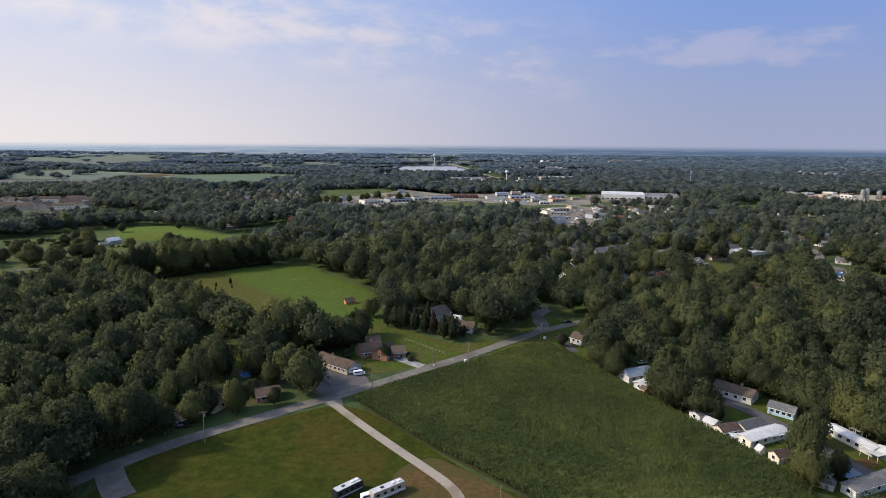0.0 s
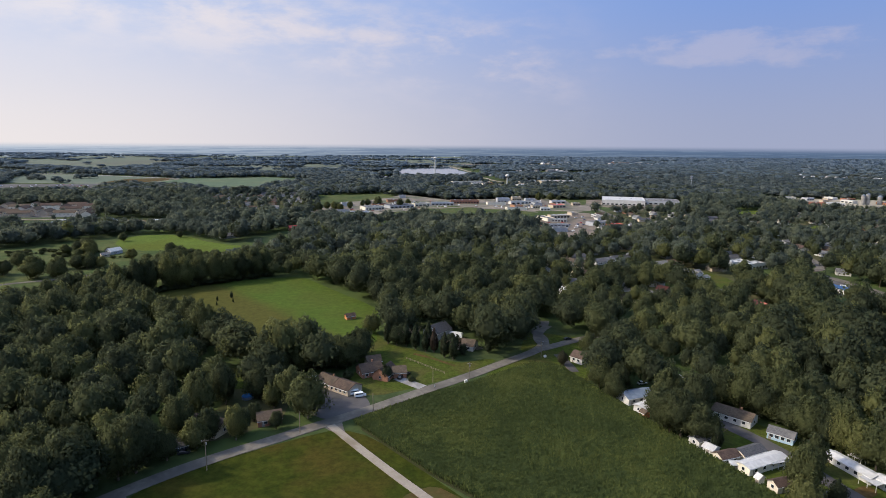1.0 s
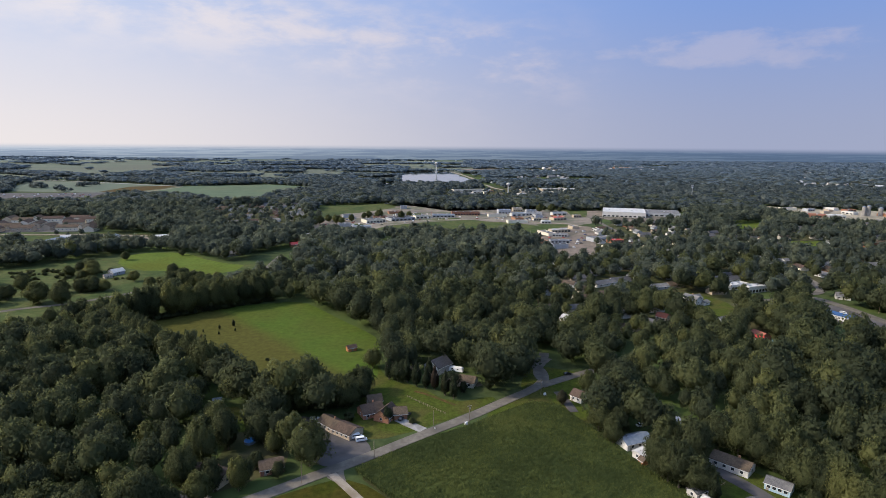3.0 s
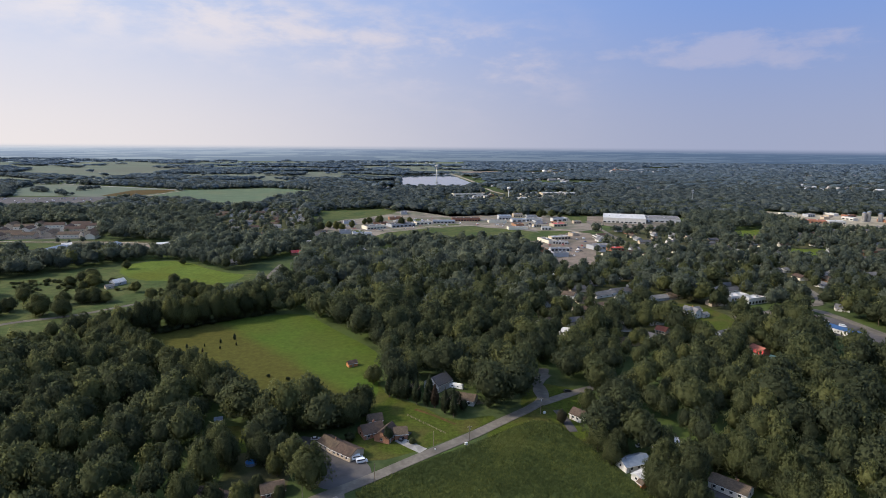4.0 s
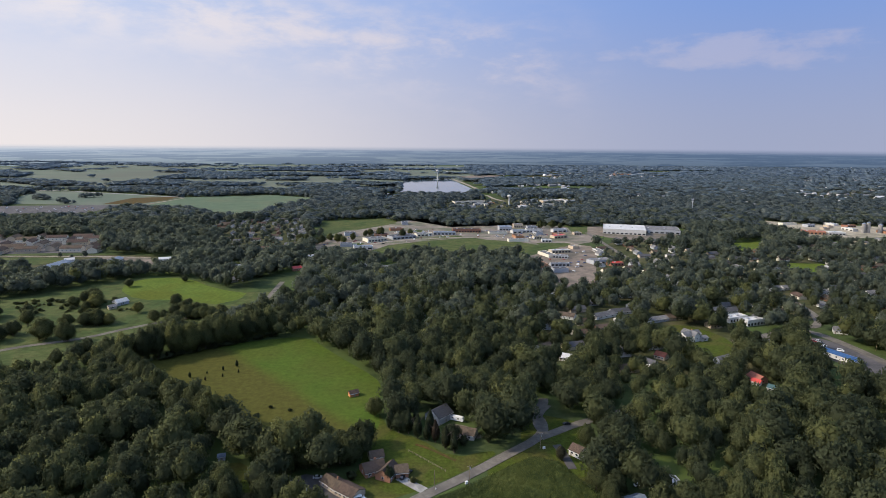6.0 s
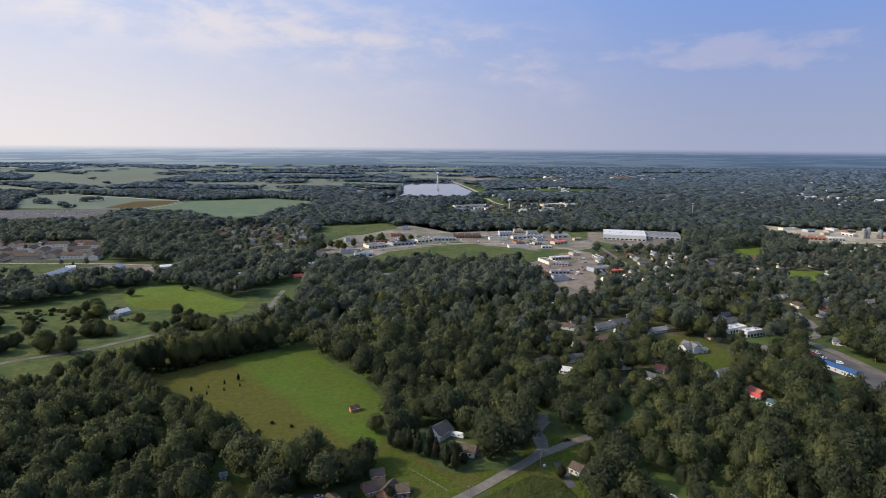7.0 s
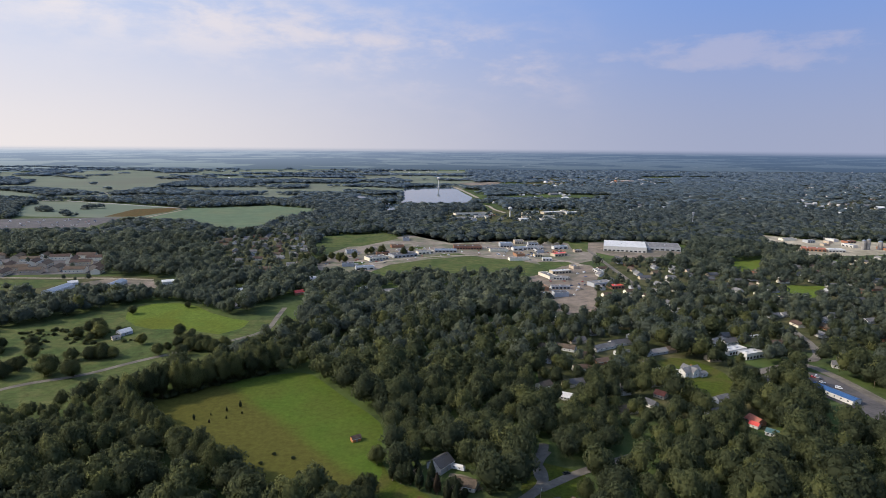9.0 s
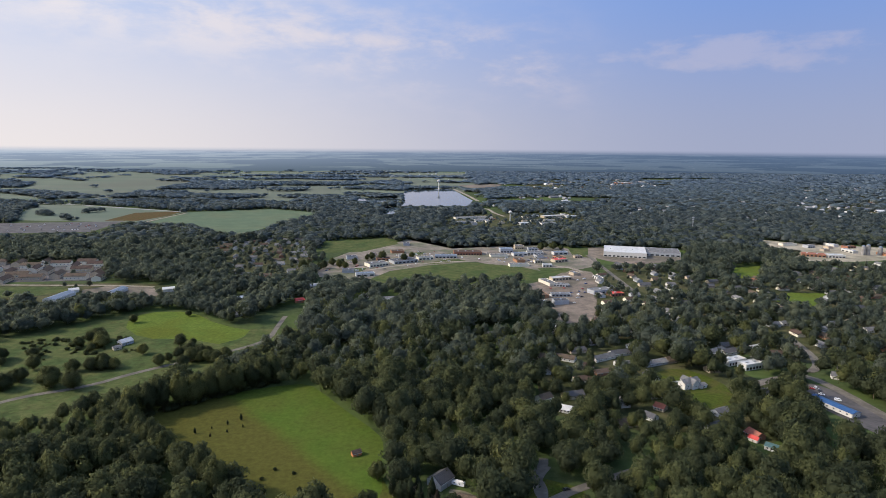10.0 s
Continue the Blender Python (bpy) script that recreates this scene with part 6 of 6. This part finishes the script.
def caravan(length, label):
    top = empty("caravan")
    h = length / 2
    profile_body("body", ((-h, 0.5), (h, 0.5), (h, 2.2), (h - 0.7, 2.9), (-h + 0.2, 2.9), (-h, 2.6)), 1.2, M["paint_white"], top)
    for s in (-1, 1):
        for x in (-h * 0.5, h * 0.3):
            part("side_window", boxes((x - 0.5, min(s * 1.204, s * 1.23), 1.5, x + 0.5, max(s * 1.204, s * 1.23), 2.2)), M["glass"], top)
        wheel(top, 0.2, s * 1.05, 0.36, 0.25)
    part("drawbar", boxes((h, -0.06, 0.45, h + 1.2, 0.06, 0.56)), M["steel"], top)
    return tagged(top, label, "caravan")


span(caravan(8.5, "white caravan parked beside the grey barn"), 4.1, 326.0, 10.6, 323.2, 7)

# ---------- poles, signs, fences ----------
def utility_pole(x, y, h, arm=True, turn=20):
    top = empty("utility_pole")
    bm = bmesh.new()
    tube(bm, 0, 0, -0.3, h, 0.17, 0.11, 8)
    part("pole", bm, M["wood"], top)
    if arm:
        beam = part("crossarm", boxes((-1.2, -0.07, h - 0.75, 1.2, 0.07, h - 0.6)), M["wood"], top)
        for i in (-1.05, -0.4, 0.4, 1.05):
            bm = bmesh.new()
            tube(bm, i, 0, h - 0.598, h - 0.36, 0.06, 0.04, 6)
            part("insulator", bm, M["steel"], beam)
        bm = bmesh.new()
        tube(bm, 0.32, 0, h - 2.1, h - 1.2, 0.2, 0.2, 8)
        part("transformer", bm, M["steel"], top)
    top.matrix_basis = pose(x, y, 0, 0, 0, turn)
    return tagged(top, "weathered wooden utility pole beside the road" if arm else "plain weathered wooden pole", "utility pole", group="utility poles")


utility_pole(-79.5, 182.9, 11.5)
utility_pole(12.2, 257.7, 10.5)
utility_pole(-28.4, 226.1, 9.2, False)
utility_pole(-54.3, 209.0, 9.0, False)
utility_pole(51.3, 292.9, 9.0)
utility_pole(-4.5, 258.0, 7.5, False)
utility_pole(16.8, 149.8, 6.0, False)
utility_pole(337.1, 541.0, 10.0)
utility_pole(346.8, 502.0, 10.0)
utility_pole(345.6, 454.4, 10.0)


def utility_box(x, y, w, h):
    top = empty("utility_box")
    part("cabinet", boxes((-w / 2, -w * 0.35, 0.15, w / 2, w * 0.35, h)), M["trim"], top)
    part("plinth", boxes((-w * 0.6, -w * 0.45, -0.1, w * 0.6, w * 0.45, 0.148)), M["concrete"], top)
    top.matrix_basis = pose(x, y, 0, 0, 0, 25)
    return tagged(top, "white utility box on a concrete plinth beside corn", "utility box")


utility_box(10.9, 259.1, 1.3, 1.3)
utility_box(53.4, 293.0, 1.2, 1.2)
utility_box(-3.7, 253.9, 0.45, 0.9)


def rail_fence(ax, ay, bx, by, label, step=3.0):
    top = empty("fence")
    n = max(2, int(apart(ax, ay, bx, by) / step))
    L = apart(ax, ay, bx, by)
    for i in range(n + 1):
        x = L * i / n
        part("post", boxes((x - 0.07, -0.07, -0.2, x + 0.07, 0.07, 1.2)), M["wood"], top)
    for z in (0.5, 1.0):
        part("rail", boxes((0.0, 0.074, z - 0.05, L, 0.11, z + 0.05)), M["wood"], top)
    top.matrix_basis = pose(ax, ay, 0, 0, 0, math.degrees(math.atan2(by - ay, bx - ax)))
    return tagged(top, label, "fence")


rail_fence(-18.7, 288.5, 0.9, 269.3, "weathered rail fence across a lawn")
rail_fence(-46.4, 250.1, -33.8, 241.2, "weathered rail fence beside the car park")

# above-ground pool
pool = empty("swimming_pool")
bm = bmesh.new()
tube(bm, 0, 0, -0.1, 1.2, 2.5, 2.5, 28)
part("side", bm, M["roof_steel"], pool)
bm = bmesh.new()
tube(bm, 0, 0, 1.204, 1.23, 2.4, 2.4, 28)
part("water", bm, M["pool"], pool)
pool.matrix_basis = pose(-84.6, 240.2, 0)
tagged(pool, "round above-ground pool with blue water on grass", "pool")
strip("road_drive", "pale concrete drive to the brick house", "concrete", 0.17, 5.0, pairs(-21.5, 263.6, -16.0, 258.6, -9.0, 252.8))
strip("road_drive", "worn drive to the grey barn", "lot", 0.15, 4.0, pairs(2.1, 318.5, 13.7, 315.8, 20.1, 303.5))

# ---------- towers ----------
def water_tower(x, y, h, r, label, legs=False):
    top = empty("water_tower")
    bm = bmesh.new()
    tube(bm, 0, 0, -0.5, h - r, r * 0.32, r * 0.26, 12)
    part("column", bm, M["white"], top)
    bm = bmesh.new()
    bmesh.ops.create_uvsphere(bm, u_segments=20, v_segments=12, radius=r)
    bm.transform(Matrix.Translation((0, 0, h - r * 0.8)) @ Matrix.Diagonal((1, 1, 0.8, 1)))
    part("tank", bm, M["white"], top)
    bm = bmesh.new()
    tube(bm, 0, 0, h - r * 0.85, h - r * 0.75, r * 1.06, r * 1.06, 20)
    part("walkway", bm, M["steel"], top)
    top.matrix_basis = pose(x, y, 0)
    return tagged(top, label, "water tower")


water_tower(-44, 2829, 47, 8.0, "tall white water tower beyond the reservoir")
water_tower(173, 1623, 28, 5.5, "white ball-shaped water tower in the town")


def radio_mast(x, y, h):
    top = empty("radio_mast")
    bm = bmesh.new()
    for i in range(3):
        a = i * math.tau / 3
        tube(bm, 0.8 * math.cos(a), 0.8 * math.sin(a), -0.3, h, 0.25, 0.2, 5)
    part("mast", bm, M["steel"], top)
    for k in range(int(h / 3)):
        part("brace", boxes((-0.75, -0.75, 3 * k + 1, 0.75, 0.75, 3 * k + 1.25)), M["steel"], top)
    part("antenna", boxes((-2.4, -2.0, h - 3, 2.4, 2.0, h - 0.6)), M["steel"], top)
    part("antenna", boxes((-2.0, -1.6, h - 7.5, 2.0, 1.6, h - 5.5)), M["steel"], top)
    top.matrix_basis = pose(x, y, 0)
    return tagged(top, "grey steel radio mast above the woods", "radio mast")


radio_mast(598, 1431, 38)
for x, y, h, r in ((804, 1129, 20, 3.6), (813, 1129, 22, 3.6), (837, 1130, 18, 4.0)):
    silo = empty("silo")
    bm = bmesh.new()
    tube(bm, 0, 0, -0.3, h - r * 0.6, r, r, 16)
    part("shell", bm, M["concrete"], silo)
    bm = bmesh.new()
    tube(bm, 0, 0, h - r * 0.6 + 0.004, h, r * 1.03, r * 0.2, 16)
    part("cap", bm, M["roof_steel"], silo)
    silo.matrix_basis = pose(x, y, 0)
    tagged(silo, "tall pale concrete silo at the gravel works", "silo", group="silos")


# awnings and carports of the mobile homes
def awning(ax, ay, bx, by, depth, height, key, label):
    top = empty("awning")
    L = apart(ax, ay, bx, by)
    part("roof", boxes((0, 0, height, L, depth, height + 0.12)), M[key], top)
    for x in (0.15, L / 2, L - 0.15):
        for y in (0.15, depth - 0.15):
            part("post", boxes((x - 0.06, y - 0.06, -0.1, x + 0.06, y + 0.06, height - 0.004)), M["trim"], top)
    for i in range(int(L / 1.2)):
        part("beam", boxes((i * 1.2 + 0.3, 0.05, height - 0.16, i * 1.2 + 0.4, depth - 0.05, height - 0.004)), M["trim"], top)
    top.matrix_basis = pose(ax, ay, 0, 0, 0, math.degrees(math.atan2(by - ay, bx - ax)))
    return tagged(top, label, "awning")


awning(137.4, 178.4, 139.4, 172.9, 4.0, 2.5, "roof_white", "white open awning beside a mobile home")
awning(113.0, 185.4, 118.2, 187.0, 3.0, 2.6, "roof_white", "small white porch awning on posts")
awning(121.3, 160.1, 127.4, 162.6, 4.5, 2.6, "roof_steel", "pale slatted carport roof on posts")
awning(143.0, 192.2, 145.2, 188.3, 3.5, 2.7, "roof_white", "white flat porch roof on posts")
strip("ground_mulch", "reddish bare earth along the conifers", "dirt", 0.12, 1.8, pairs(-15.2, 296.1, -9.1, 292.4, -1.5, 286.4, 6.1, 279.5), category="earth")
